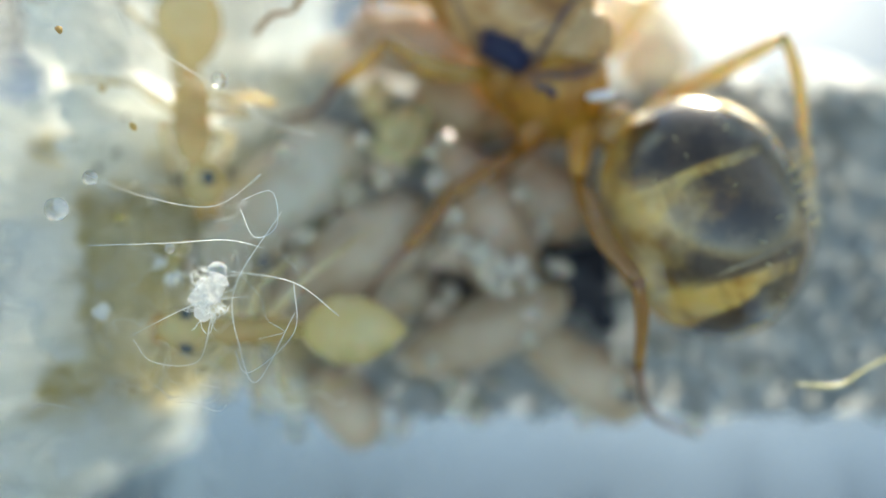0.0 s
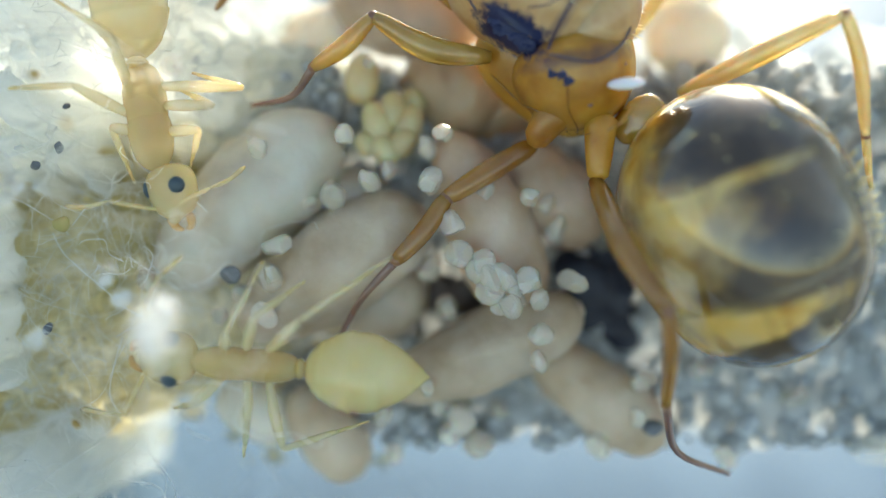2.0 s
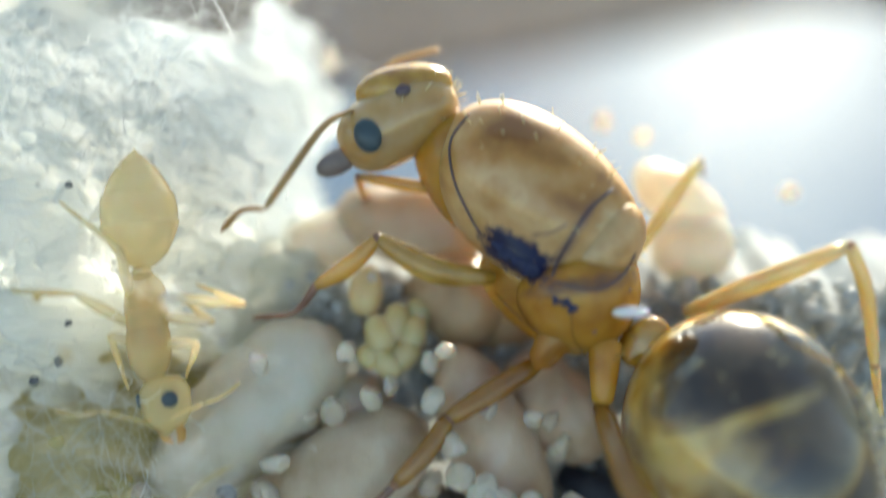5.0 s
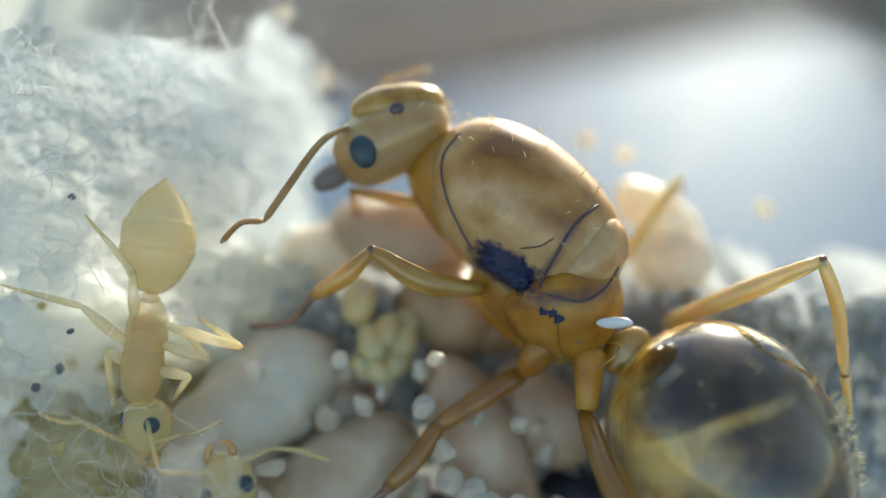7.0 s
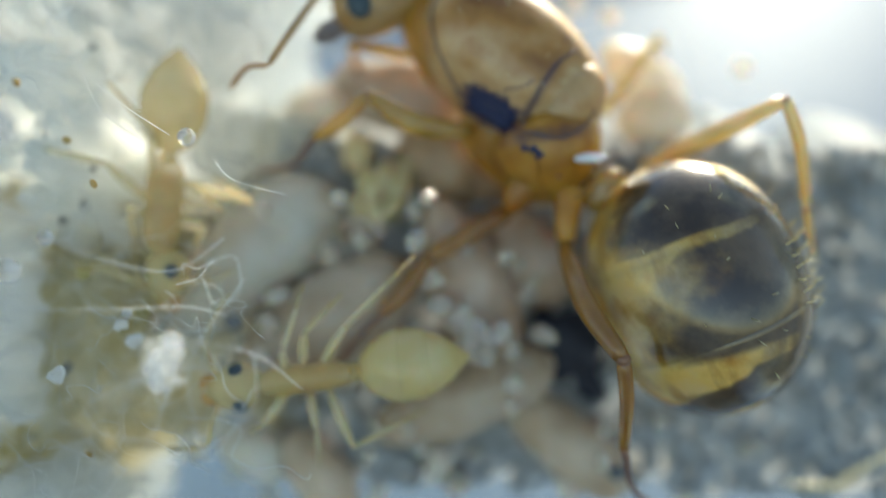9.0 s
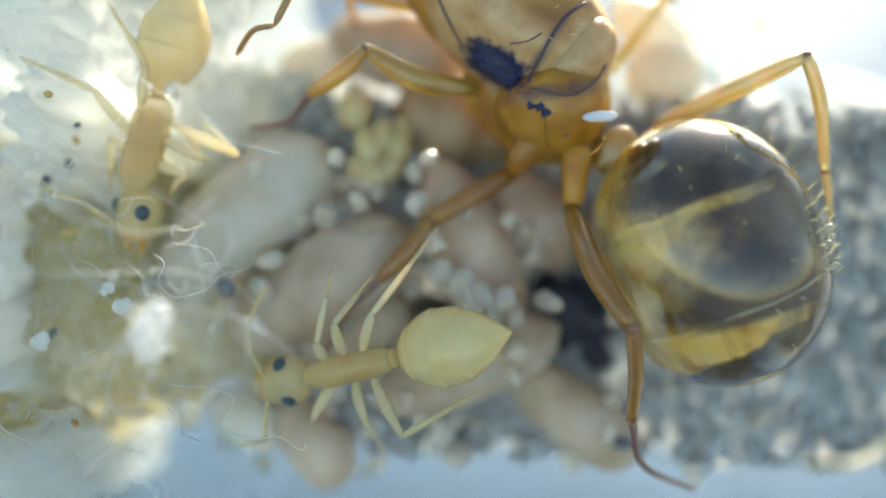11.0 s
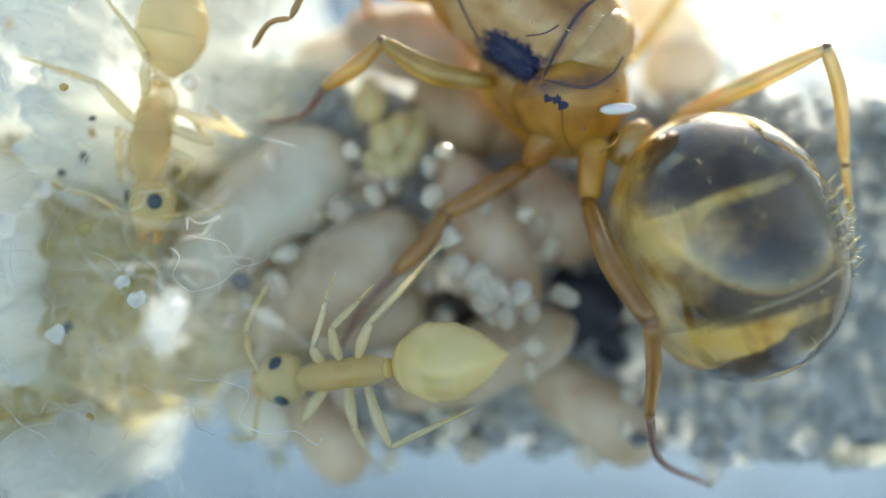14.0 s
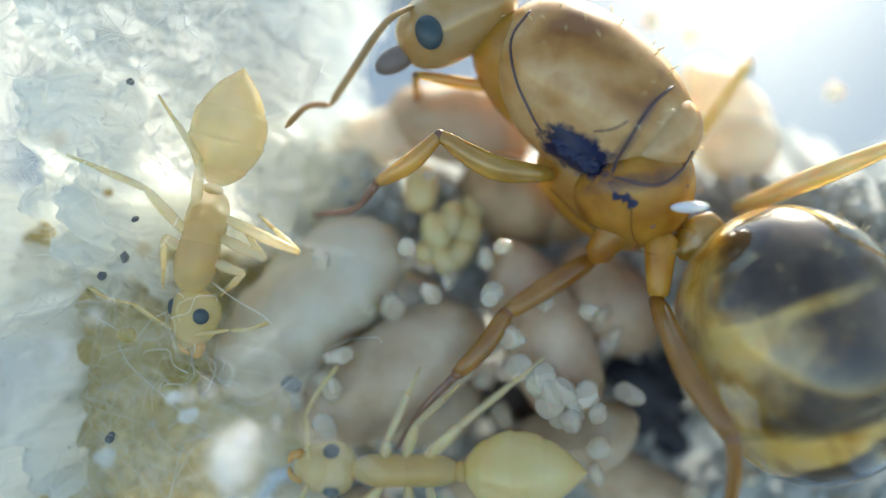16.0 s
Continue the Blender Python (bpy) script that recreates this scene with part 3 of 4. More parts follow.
    for p in drops:
        r = rng.choice((0.03, 0.04, 0.05, 0.07))
        p = np.array(p) + np.array(OUT) * r * 0.5
        v, f, _ = egg(p - (0, 0, r), p + (0, 0, r), r, r, (0, -1, 0), rings=10, n=12)
        tagged(make("water_droplet", v, f, M_WATER), "tiny clear water droplet on the cotton", "droplet", "water droplets")
    for _ in range(7):
        v, f = fibre(on_slope(rng.uniform(-8.2, -6.6), rng.uniform(3.6, 6.4), rng.uniform(2.6, 3.4)), RIGHT * rng.uniform(-0.5, 1) + UPW, rng.uniform(1.6, 3.2), 1.4, rng.choice((0.006, 0.009)), 30)
        make("strand", v, f, M_FIBRE, plug, smooth=True)
    # long loose loops that stand out from the plug
    for _ in range(28):
        start = on_slope(rng.uniform(-6.2, -3.6), rng.uniform(-2.6, 0.9), rng.uniform(3.2, 4.6))
        v, f = fibre(start, RIGHT + UPW * rng.uniform(-0.8, 0.6), rng.uniform(1.4, 3.4), 1.3, rng.choice((0.004, 0.005, 0.007)), 30)
        make("strand", v, f, M_FIBRE, plug, smooth=True)


build_cotton()


# ---- brood ----
def cocoon(start, end, wide, material, label, wobble=0.12, skew=0.1, name="cocoon", category="cocoon", group="brood pile", bend=0.0, tall=None):
    mid = (np.array(start) + np.array(end)) / 2
    ob = thing(name, mid, label, category, group)
    ovoid("skin", start, end, wide, tall or wide, OUT, material, ob, wobble=wobble, seed=mid[0] * 3, skew=skew, power=2.3, bend=bend, rings=40, n=40, fine=1.3)
    a, b = np.array(start), np.array(end)
    k = b - (b - a) * 0.035
    ovoid("cap", k - (b - a) * 0.05, b + (b - a) * 0.012, wide * 0.3, wide * 0.28, OUT, M_CAP, ob, "darker wrinkled end cap", wobble=0.4)
    return ob


CREAM = "smooth cream cocoon lying in the brood pile"
PINK = "smooth pinkish cocoon lying in the brood pile"
SHADED = "cocoon at the back of the brood pile, coloured tan for shade"
WHITE = "translucent white larva lying in the brood pile"
cocoon((-4.61, 16.14, 5.15), (-1.75, 17.47, 7.45), 0.92, M_LARVA_WHITE, WHITE, name="larva", category="larva")
cocoon((-3.26, 15.61, 4.63), (-0.25, 16.57, 6.31), 0.83, M_COCOON, CREAM)
cocoon((0.10, 17.38, 7.30), (1.45, 15.82, 4.79), 0.72, M_COCOON_PINK, PINK)
cocoon((-0.82, 15.25, 3.62), (2.32, 15.78, 4.94), 0.66, M_COCOON, CREAM)
cocoon((1.53, 15.88, 4.10), (3.79, 15.04, 2.65), 0.6, M_COCOON, CREAM)
cocoon((-2.10, 16.18, 4.43), (-0.23, 16.48, 4.94), 0.7, M_COCOON, CREAM)
cocoon((-2.47, 15.48, 3.41), (-1.32, 14.76, 2.16), 0.55, M_COCOON, CREAM)
cocoon((-3.74, 15.55, 3.34), (-2.39, 15.22, 2.75), 0.5, M_LARVA_WHITE, WHITE, name="larva", category="larva")
# the next two take the darker skin, as shade at the back
cocoon((-0.90, 18.59, 7.40), (1.75, 18.50, 7.24), 0.75, M_COCOON_SHADED, SHADED)
cocoon((-0.59, 18.65, 7.90), (1.05, 18.17, 7.28), 0.8, M_COCOON_SHADED, SHADED)
cocoon((-2.77, 19.14, 8.15), (-1.34, 19.31, 8.45), 0.5, M_LARVA_WHITE, WHITE, name="larva", category="larva")
cocoon((3.33, 20.09, 9.39), (4.81, 19.47, 8.33), 0.5, M_LARVA_WHITE, WHITE, name="larva", category="larva")
cocoon((-1.95, 19.34, 8.71), (0.72, 19.20, 8.45), 0.72, M_COCOON, CREAM)
cocoon((3.52, 19.17, 8.21), (4.96, 19.24, 8.33), 0.6, M_LARVA_WHITE, WHITE, name="larva", category="larva")
cocoon((1.13, 17.62, 6.92), (2.66, 16.87, 5.61), 0.7, M_COCOON_PINK, PINK)
cocoon((-2.41, 17.46, 6.24), (-0.87, 17.32, 5.99), 0.5, M_LARVA_WHITE, WHITE, name="larva", category="larva")


# ---- queen ----
def build_queen():
    base = (2.71, 15.60, 3.22)
    q = thing("queen_ant", base, "large amber queen ant with a swollen dark-banded gaster", "ant")
    dorsal = Vector((0.55, -0.25, 0.8)).normalized()
    # gaster with three overlapping back plates
    along = Vector((0.42, -0.453, -0.785)).normalized()
    back = (RIGHT * 0.64 + UPW * 0.3 + OUT * 0.71).normalized()
    mid = np.array((4.62, 15.61, 6.63))
    a, b = mid - np.array(along) * 2.2, mid + np.array(along) * 2.2
    g = ovoid("gaster", a, b, 1.77, 1.77, back, M_AMBER, q, power=2.1, rings=36, n=48)
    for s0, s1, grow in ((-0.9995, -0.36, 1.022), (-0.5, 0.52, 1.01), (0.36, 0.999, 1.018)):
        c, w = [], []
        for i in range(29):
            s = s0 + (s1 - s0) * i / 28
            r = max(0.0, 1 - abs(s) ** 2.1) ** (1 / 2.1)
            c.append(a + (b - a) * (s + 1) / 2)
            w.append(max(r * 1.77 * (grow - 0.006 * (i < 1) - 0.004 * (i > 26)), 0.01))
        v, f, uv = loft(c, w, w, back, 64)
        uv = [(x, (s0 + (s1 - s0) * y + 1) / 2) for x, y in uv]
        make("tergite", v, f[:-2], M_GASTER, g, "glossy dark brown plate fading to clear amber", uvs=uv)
    # petiole, hind body, thorax
    ovoid("petiole", (2.78, 16.55, 7.6), (3.4, 16.77, 8.2), 0.3, 0.2, OUT, M_AMBER_LEG, q, power=2.3, wobble=0.35, fine=2.5, n=32)
    t = ovoid("propodeum", (2.40, 16.63, 7.80), (1.86, 17.36, 9.07), 0.96, 0.92, dorsal, M_AMBER_SKIN, q, power=2.4, skew=0.2, n=44, rings=40)
    mp = ovoid("mesopleuron", (2.48, 16.91, 7.69), (0.66, 17.63, 8.93), 0.5, 0.7, dorsal, M_AMBER_SKIN, q, power=2.3, n=40, rings=36)
    m = ovoid("mesonotum", (2.80, 17.24, 8.66), (0.03, 18.44, 10.74), 1.14, 1.22, dorsal, M_TAN, q, power=2.2, n=56, rings=50)
    sc = ovoid("scutellum", (1.91, 16.92, 8.70), (2.86, 17.54, 9.79), 0.56, 0.74, OUT, M_TAN, q, power=2.2, n=40, rings=36)
    pn = ovoid("pronotum", (0.77, 17.64, 9.35), (-0.20, 18.43, 10.73), 0.52, 0.7, dorsal, M_AMBER_SKIN, q, power=2.6)
    # head
    h = ovoid("head", (-1.62, 18.19, 10.30), (0.11, 18.70, 11.18), 0.6, 0.66, dorsal, M_HEAD, q, power=2.6, n=40, rings=36)
    ovoid("vertex", (-1.42, 18.50, 11.13), (0.09, 18.62, 11.35), 0.36, 0.42, OUT, M_CROWN, h, "glossy golden-brown crown of the head", power=2.4, n=36, wobble=0.06, fine=3.0)
    ovoid("eye", (-1.36, 17.73, 10.68), (-0.98, 17.76, 10.84), 0.27, 0.14, OUT, M_EYE, h)
    ovoid("mandible", (-2.01, 18.03, 10.03), (-1.37, 18.21, 10.33), 0.2, 0.2, OUT, M_JAW, h)
    feeler = tube("antenna", [(-1.41, 18.14, 11.03), (-1.80, 17.64, 10.95), (-2.26, 16.99, 10.43), (-2.57, 16.64, 10.03)], [0.04, 0.055, 0.06, 0.055], M_ANTENNA, q)
    tube("antenna", [(-1.09, 19.27, 11.17), (-0.90, 19.61, 11.36), (-0.49, 19.77, 11.45), (-0.17, 19.92, 11.50)], [0.04, 0.05, 0.055, 0.05], M_ANTENNA, q)
    ovoid("ocellus", (-0.77, 18.06, 11.34), (-0.54, 18.09, 11.40), 0.09, 0.05, OUT, M_SEAM, h)
    tube("funiculus", [(-2.57, 16.64, 10.03), (-2.93, 16.72, 9.96), (-3.28, 16.84, 9.57)], [0.045, 0.045, 0.05], M_ANTENNA, feeler)

    def leg(joints, radii, material, tip=M_TARSUS):
        l = tube("femur", joints[0:3], radii[0:3], material, q, up=OUT, ends=0.8, n=16)
        tube("tibia", joints[2:5], radii[3:6], material, l, up=OUT, ends=0.85, n=16)
        for p, r in ((joints[2], radii[2]), (joints[4], radii[5])):
            p = np.array(p)
            ovoid("joint", p - (0, 0, r * 0.8), p + (0, 0, r * 0.8), r * 0.9, r * 0.9, OUT, M_JOINT, l, "dark brown joint", rings=10, n=12, wobble=0.15)
        tube("tarsus", joints[4:], [0.075] + [0.055] * (len(joints) - 6) + [0.04], tip, l, up=OUT, ends=0.9)
        end, before = np.array(joints[-1]), np.array(joints[-2])
        way = (end - before) / np.linalg.norm(end - before)
        side = np.cross(way, np.array(OUT))
        for k in (1, -1):
            tube("claw", [tuple(end), tuple(end + way * 0.05 + side * 0.04 * k), tuple(end + way * 0.09 + side * 0.03 * k)], [0.015, 0.012, 0.005], tip, l, n=6, steps=3)
        return l

    # middle leg, nearer side
    leg([(0.77, 17.06, 8.75), (-0.15, 16.84, 8.97), (-0.99, 16.99, 9.42), (-1.42, 16.86, 9.01), (-1.92, 16.89, 8.65), (-2.31, 16.94, 8.14), (-2.95, 17.15, 7.90)],
        [0.12, 0.2, 0.11, 0.1, 0.15, 0.1], M_AMBER_LEG)
    leg([(1.47, 16.66, 7.46), (0.81, 16.29, 7.21), (0.11, 15.90, 6.93), (-0.23, 15.55, 6.54), (-0.64, 15.34, 6.16), (-1.20, 15.19, 5.52), (-1.58, 15.12, 4.79)],
        [0.15, 0.18, 0.135, 0.135, 0.15, 0.12], M_RUST)
    leg([(2.37, 15.86, 7.26), (2.64, 14.51, 6.93), (3.16, 13.67, 6.48), (3.28, 13.59, 5.74), (3.33, 13.62, 4.79), (3.67, 13.79, 3.69), (4.61, 14.06, 2.96)],
        [0.15, 0.19, 0.14, 0.12, 0.12, 0.095], M_RUST)
    leg([(3.84, 17.43, 7.99), (4.89, 16.99, 8.84), (5.87, 16.63, 9.61), (6.14, 16.37, 8.96), (6.37, 16.11, 7.91), (6.55, 16.12, 7.33), (6.68, 16.17, 7.01)],
        [0.12, 0.17, 0.1, 0.1, 0.11, 0.08], M_GOLD_LEG, M_GOLD_LEG)
    leg([(3.09, 18.08, 8.72), (3.61, 18.61, 9.24), (4.19, 19.20, 9.86), (4.27, 19.45, 9.69), (4.37, 19.69, 9.51), (4.43, 19.85, 9.38), (4.49, 20.01, 9.25)],
        [0.1, 0.12, 0.08, 0.08, 0.08, 0.06], M_GOLD_LEG)
    leg([(-0.11, 18.20, 9.72), (-0.67, 18.14, 9.81), (-1.38, 18.19, 9.91), (-1.39, 18.58, 9.58), (-1.38, 18.95, 9.22), (-1.36, 19.16, 8.99), (-1.34, 19.38, 8.76)],
        [0.09, 0.1, 0.07, 0.07, 0.07, 0.05], M_AMBER_LEG)
    def skin_of(ob):
        return np.array([np.array(v.co) / MM for v in ob.data.vertices]) + np.array(base)

    verts, faces = [], []
    for o in (m, sc, pn, t, mp):
        at = len(verts)
        verts += [Vector(p) for p in skin_of(o)]
        faces += [tuple(k + at for k in f.vertices) for f in o.data.polygons]
    tree = BVHTree.FromPolygons(verts, faces)

    def snap(p, lift=0.01):
        """The place on the skin that lies before or behind p, seen from outside the slope."""
        hit = tree.ray_cast(Vector(p) + OUT * 8, -OUT)[0]
        return tuple((hit if hit else Vector(p)) + OUT * lift)

    def on_skin(pts, lift=0.02):
        return [snap(tuple(p[:3]), lift) for p in spline(pts, [0.1] * len(pts), 9)]

    for pts, r in (([(0.36, 17.51, 11.32), (0.07, 17.28, 10.93), (0.14, 16.99, 10.43), (0.39, 16.73, 9.97), (0.56, 16.59, 9.74)], 0.022),
                   ([(2.49, 16.95, 10.35), (2.09, 16.76, 10.03), (1.75, 16.47, 9.53), (1.58, 16.28, 9.20)], 0.026),
                   ([(1.78, 16.66, 9.86), (1.56, 16.60, 9.75), (1.27, 16.58, 9.72)], 0.012),
                   ([(1.60, 16.25, 9.15), (2.20, 16.19, 9.05), (2.64, 16.31, 9.26), (2.83, 16.47, 9.53)], 0.022)):
        line = on_skin(pts, 0.012)
        tube("seam", line, [r * 0.5] + [r] * (len(line) - 2) + [r * 0.5], M_SEAM, m, "dark seam between plates", n=6, steps=1)
    def local(p):
        return np.array(p) - np.array(base)

    for skin in (M_TAN, M_AMBER_SKIN):
        a, b = local(snap((0.59, 16.58, 9.71))), local(snap((1.49, 16.28, 9.20)))
        stain(skin, (a + b) / 2, b - a, np.array(UPW) - np.array(RIGHT) * 0.3, 0.72, 0.4, 0.9, (0.008, 0.012, 0.06))
        a, b = local(snap((1.37, 16.23, 9.11))), local(snap((2.81, 16.36, 9.34)))
        stain(skin, (a + b) / 2 - np.array(UPW) * 0.12, b - a, UPW, 1.0, 0.15, 0.9, (0.05, 0.025, 0.045), 0.6, 1.3)
        a, b = local(snap((1.58, 16.31, 9.25))), local(snap((2.10, 16.77, 10.05)))
        stain(skin, (a + b) / 2, b - a, RIGHT, 0.75, 0.1, 0.9, (0.09, 0.04, 0.06), 0.5, 1.3)
    for a, b, r in (((0.73, 16.55, 9.67), (1.19, 16.42, 9.43), 0.15), ((1.03, 16.46, 9.50), (1.43, 16.29, 9.22), 0.13), ((1.59, 16.36, 8.93), (2.03, 16.27, 8.77), 0.18)):
        ovoid("wing_scar", snap(a, -0.03), snap(b, -0.03), r, 0.05, OUT, M_BLUE, q, "ragged blue-black wing scar", wobble=0.9, rings=46, n=46, seed=r * 50, fine=7.0)
    for pts, r in (([(0.78, 16.17, 9.01), (1.37, 15.90, 8.54), (2.07, 15.71, 8.20)], 0.014), ([(1.86, 16.06, 8.82), (1.94, 15.84, 8.43), (2.23, 15.68, 8.16)], 0.012), ([(2.44, 15.69, 8.18), (2.72, 15.80, 8.37), (2.87, 16.02, 8.75)], 0.02)):
        line = on_skin(pts)
        tube("seam", line, [r * 0.5] + [r] * (len(line) - 2) + [r * 0.5], M_RUST, t, "brown seam between plates", n=6)
    for p, r in (((2.75, 16.20, 9.06), 0.035), ((2.23, 15.89, 8.53), 0.045)):
        p = np.array(snap(tuple(p), 0.0))
        ovoid("spiracle", p - (r, 0, 0), p + (r, 0, 0), r * 0.8, r * 0.5, OUT, M_JOINT, t, "dark breathing pore", rings=10, n=12)
    # added lump on the thorax in place of the sun's glint on the glass
    ovoid("wing_stub", snap((2.46, 16.02, 8.78), 0.03), snap((2.98, 16.03, 8.79), 0.03), 0.09, 0.07, OUT, M_WHITE_GLINT, q, "glossy white lump standing in for a sun glint on the glass", wobble=0.15)
    # short golden hairs on gaster, thorax and head
    rng = random.Random(3)
    hairs = []
    for o, count, size in ((g, 140, 0.12), (m, 220, 0.09), (h, 90, 0.12)):
        c = skin_of(o)
        mid = c.mean(axis=0)
        for k in rng.sample(range(len(c)), count):
            n = c[k] - mid
            n = n / np.linalg.norm(n)
            if n @ np.array(dorsal) < 0.25 or (o == g and abs(n @ np.array(along)) > 0.8):
                continue
            tip = c[k] + n * 0.06 + (n * 0.6 + np.array((rng.uniform(-0.5, 0.5), rng.uniform(-0.5, 0.5), rng.uniform(-0.2, 0.5)))) * size
            v, f, _ = loft([c[k], (c[k] + tip) / 2 + n * 0.02, tip], [0.009, 0.008, 0.003], [0.009, 0.008, 0.003], (0.3, 0.2, 0.9), 4)
            hairs.append((v, f))
    c = skin_of(g)
    mid = c.mean(axis=0)
    flank = [k for k in range(len(c)) if ((c[k] - mid) / np.linalg.norm(c[k] - mid)) @ np.array(RIGHT * 0.84 + UPW * 0.22 + OUT * 0.5) > 0.93]
    for k in rng.sample(flank, min(55, len(flank))):
        n = (c[k] - mid) / np.linalg.norm(c[k] - mid)
        p = c[k] + n * 0.05
        tip = p + n * rng.uniform(0.04, 0.11) + np.array((0.05, 0.0, rng.uniform(-0.05, 0.2)))
        v, f, _ = loft([p, (p + tip) / 2, tip], [0.014, 0.012, 0.005], [0.014, 0.012, 0.005], (0.3, 0.2, 0.9), 4)
        hairs.append((v, f))
    joined("hair", hairs, M_HAIR, q, smooth=True, label="short golden bristles")["kind"] = "stuff"
    tube("coxa", [(1.96, 16.80, 8.10), (1.76, 16.55, 8.06), (1.42, 16.40, 7.58)], [0.36, 0.3, 0.18], M_AMBER_SKIN, q, n=24)
    tube("coxa", [(2.46, 16.50, 8.10), (2.42, 16.10, 7.60), (2.40, 15.85, 7.26)], [0.27, 0.21, 0.15], M_AMBER_SKIN, q, n=24)
    return feeler, (np.array((-1.41, 18.14, 11.03)) - np.array(base)) * MM


feeler, feeler_root = build_queen()


def small_things():
    rng = random.Random(21)

    def grain(place, size, material=M_GRAIN, label="white angular sand grain stuck to the brood", sharp=0.35):
        v, f = crystal(rng, size)
        tagged(make("sand_grain", v + np.array(place), f, material, smooth=False), label, "sand grain", "loose sand grains")

    for p in ((-0.11, 16.27, 6.97), (0.20, 15.70, 6.60), (0.31, 15.55, 6.13), (1.42, 16.08, 6.85), (0.70, 15.36, 6.10), (1.01, 15.26, 5.93),
              (1.40, 15.26, 5.83), (0.81, 15.21, 5.94), (1.17, 15.16, 5.75), (0.79, 15.14, 5.72), (1.20, 15.09, 5.54), (0.59, 15.33, 5.95), (1.55, 15.17, 5.58), (0.95, 15.12, 5.49), (2.12, 15.59, 5.61), (1.59, 14.94, 5.07), (1.58, 14.79, 4.62)):
        grain(p, rng.uniform(0.17, 0.28))
    for p in ((-0.19, 14.74, 4.13), (-2.53, 15.69, 6.18), (-2.68, 15.53, 5.70), (-2.79, 15.40, 5.08), (-2.84, 16.72, 7.37), (-1.16, 17.05, 6.53),
              (-1.60, 17.62, 7.12), (0.10, 16.83, 7.55), (-0.21, 16.90, 7.27), (-0.71, 15.05, 3.86), (3.33, 15.11, 3.97), (3.22, 14.74, 3.53), (-0.90, 14.81, 3.46), (0.72, 16.22, 6.90),
              (-0.17, 16.24, 5.33), (0.11, 15.94, 4.81), (0.02, 14.96, 3.52), (0.39, 14.77, 3.39), (0.68, 14.66, 2.99), (0.21, 14.83, 3.08),
              (2.65, 14.82, 2.86), (4.74, 14.83, 2.68), (2.05, 16.76, 6.23), (1.91, 16.57, 5.91), (-1.87, 17.10, 7.23), (-3.56, 15.62, 4.85), (-3.19, 15.64, 5.29)):
        grain(p, rng.choice((0.14, 0.17, 0.2, 0.24)))
    for p, r in (((-2.82, 16.46, 7.51), 0.17), ((-1.46, 16.46, 7.71), 0.2), ((-1.08, 16.19, 7.04), 0.24), ((-1.68, 16.34, 6.71), 0.26), ((-2.56, 15.21, 5.95), 0.18), ((-2.70, 14.99, 5.36), 0.19), ((-4.63, 15.59, 5.60), 0.2), ((0.03, 16.58, 7.73), 0.18), ((-0.15, 16.03, 7.16), 0.22), ((0.16, 15.68, 4.97), 0.22), ((-0.17, 16.21, 5.48), 0.26), ((-0.80, 16.64, 7.02), 0.2), ((-2.12, 16.50, 6.58), 0.22), ((-1.99, 16.68, 6.68), 0.2), ((1.74, 16.55, 6.46), 0.2), ((1.92, 16.37, 6.15), 0.22), ((1.11, 14.99, 5.57), 0.2)):
        grain(p, r * rng.uniform(0.85, 1.05), M_GRAIN, "pale translucent sand grain wedged between cocoons")
    for p, r in (((0.30, 15.37, 3.02), 0.34), ((0.64, 15.05, 2.66), 0.3), ((0.11, 15.64, 3.29), 0.26), ((2.74, 15.02, 2.62), 0.26), ((4.88, 14.97, 2.54), 0.24), ((-0.75, 15.03, 2.43), 0.22), ((0.98, 15.42, 3.11), 0.24), ((6.04, 15.54, 3.31), 0.24), ((4.41, 15.75, 3.68), 0.22)):
        grain(p, r, M_GRAIN, "large pale sand grain lying on the bed")
    # added dark lumps that imitate deep shade in the gaps between cocoons
    for a, b, r, m, c in (((2.15, 17.20, 5.29), (3.34, 16.27, 3.67), 0.62, M_NAVY_SHADE, "dark blue-black"), ((-0.24, 16.62, 4.78), (0.78, 16.43, 4.45), 0.4, M_UMBER_SHADE, "dark umber"), ((-0.36, 18.29, 6.68), (-0.06, 18.04, 6.25), 0.4, M_UMBER_SHADE, "dark umber")):
        v, f, _ = egg(a, b, r, r * 0.6, OUT, wobble=0.8, fine=1.6, seed=r * 9, rings=36, n=36)
        tagged(make("pebble", v, f, m), c + " lump standing in for the shadow between cocoons", "pebble", "dark pebbles")
    for p in ((-3.24, 15.43, 5.83), (3.52, 14.81, 3.25)):
        grain(p, 0.17, M_DARK_GRAIN, "dark slate grain lying on the brood")
    for p in ((-6.11, 15.96, 7.45), (-5.83, 16.27, 7.59), (-4.67, 18.33, 10.14), (-5.96, 14.71, 5.29), (-5.55, 16.23, 8.30),
              (-5.70, 17.44, 10.01)):
        grain(p, rng.uniform(0.06, 0.09), M_DARK_GRAIN, "tiny dark speck caught in the cotton", 0.2)
    for p in ((-5.25, 13.38, 4.57), (-5.79, 14.64, 10.36), (-4.86, 14.47, 8.86), (-5.69, 15.72, 9.03)):
        grain(p, rng.uniform(0.06, 0.09), M_CRUMB, "ochre crumb caught in the cotton", 0.5)
    for p, r in (((-2.18, 21.28, 10.86), 0.22), ((2.72, 20.48, 10.07), 0.2), ((5.95, 19.71, 9.13), 0.2), ((-2.94, 21.91, 11.95), 0.15), ((-1.88, 19.08, 8.45), 0.13), ((3.41, 20.17, 9.94), 0.2)):
        grain(p, r, M_GRAIN, "white round grain clinging to the far glass", 0.1)
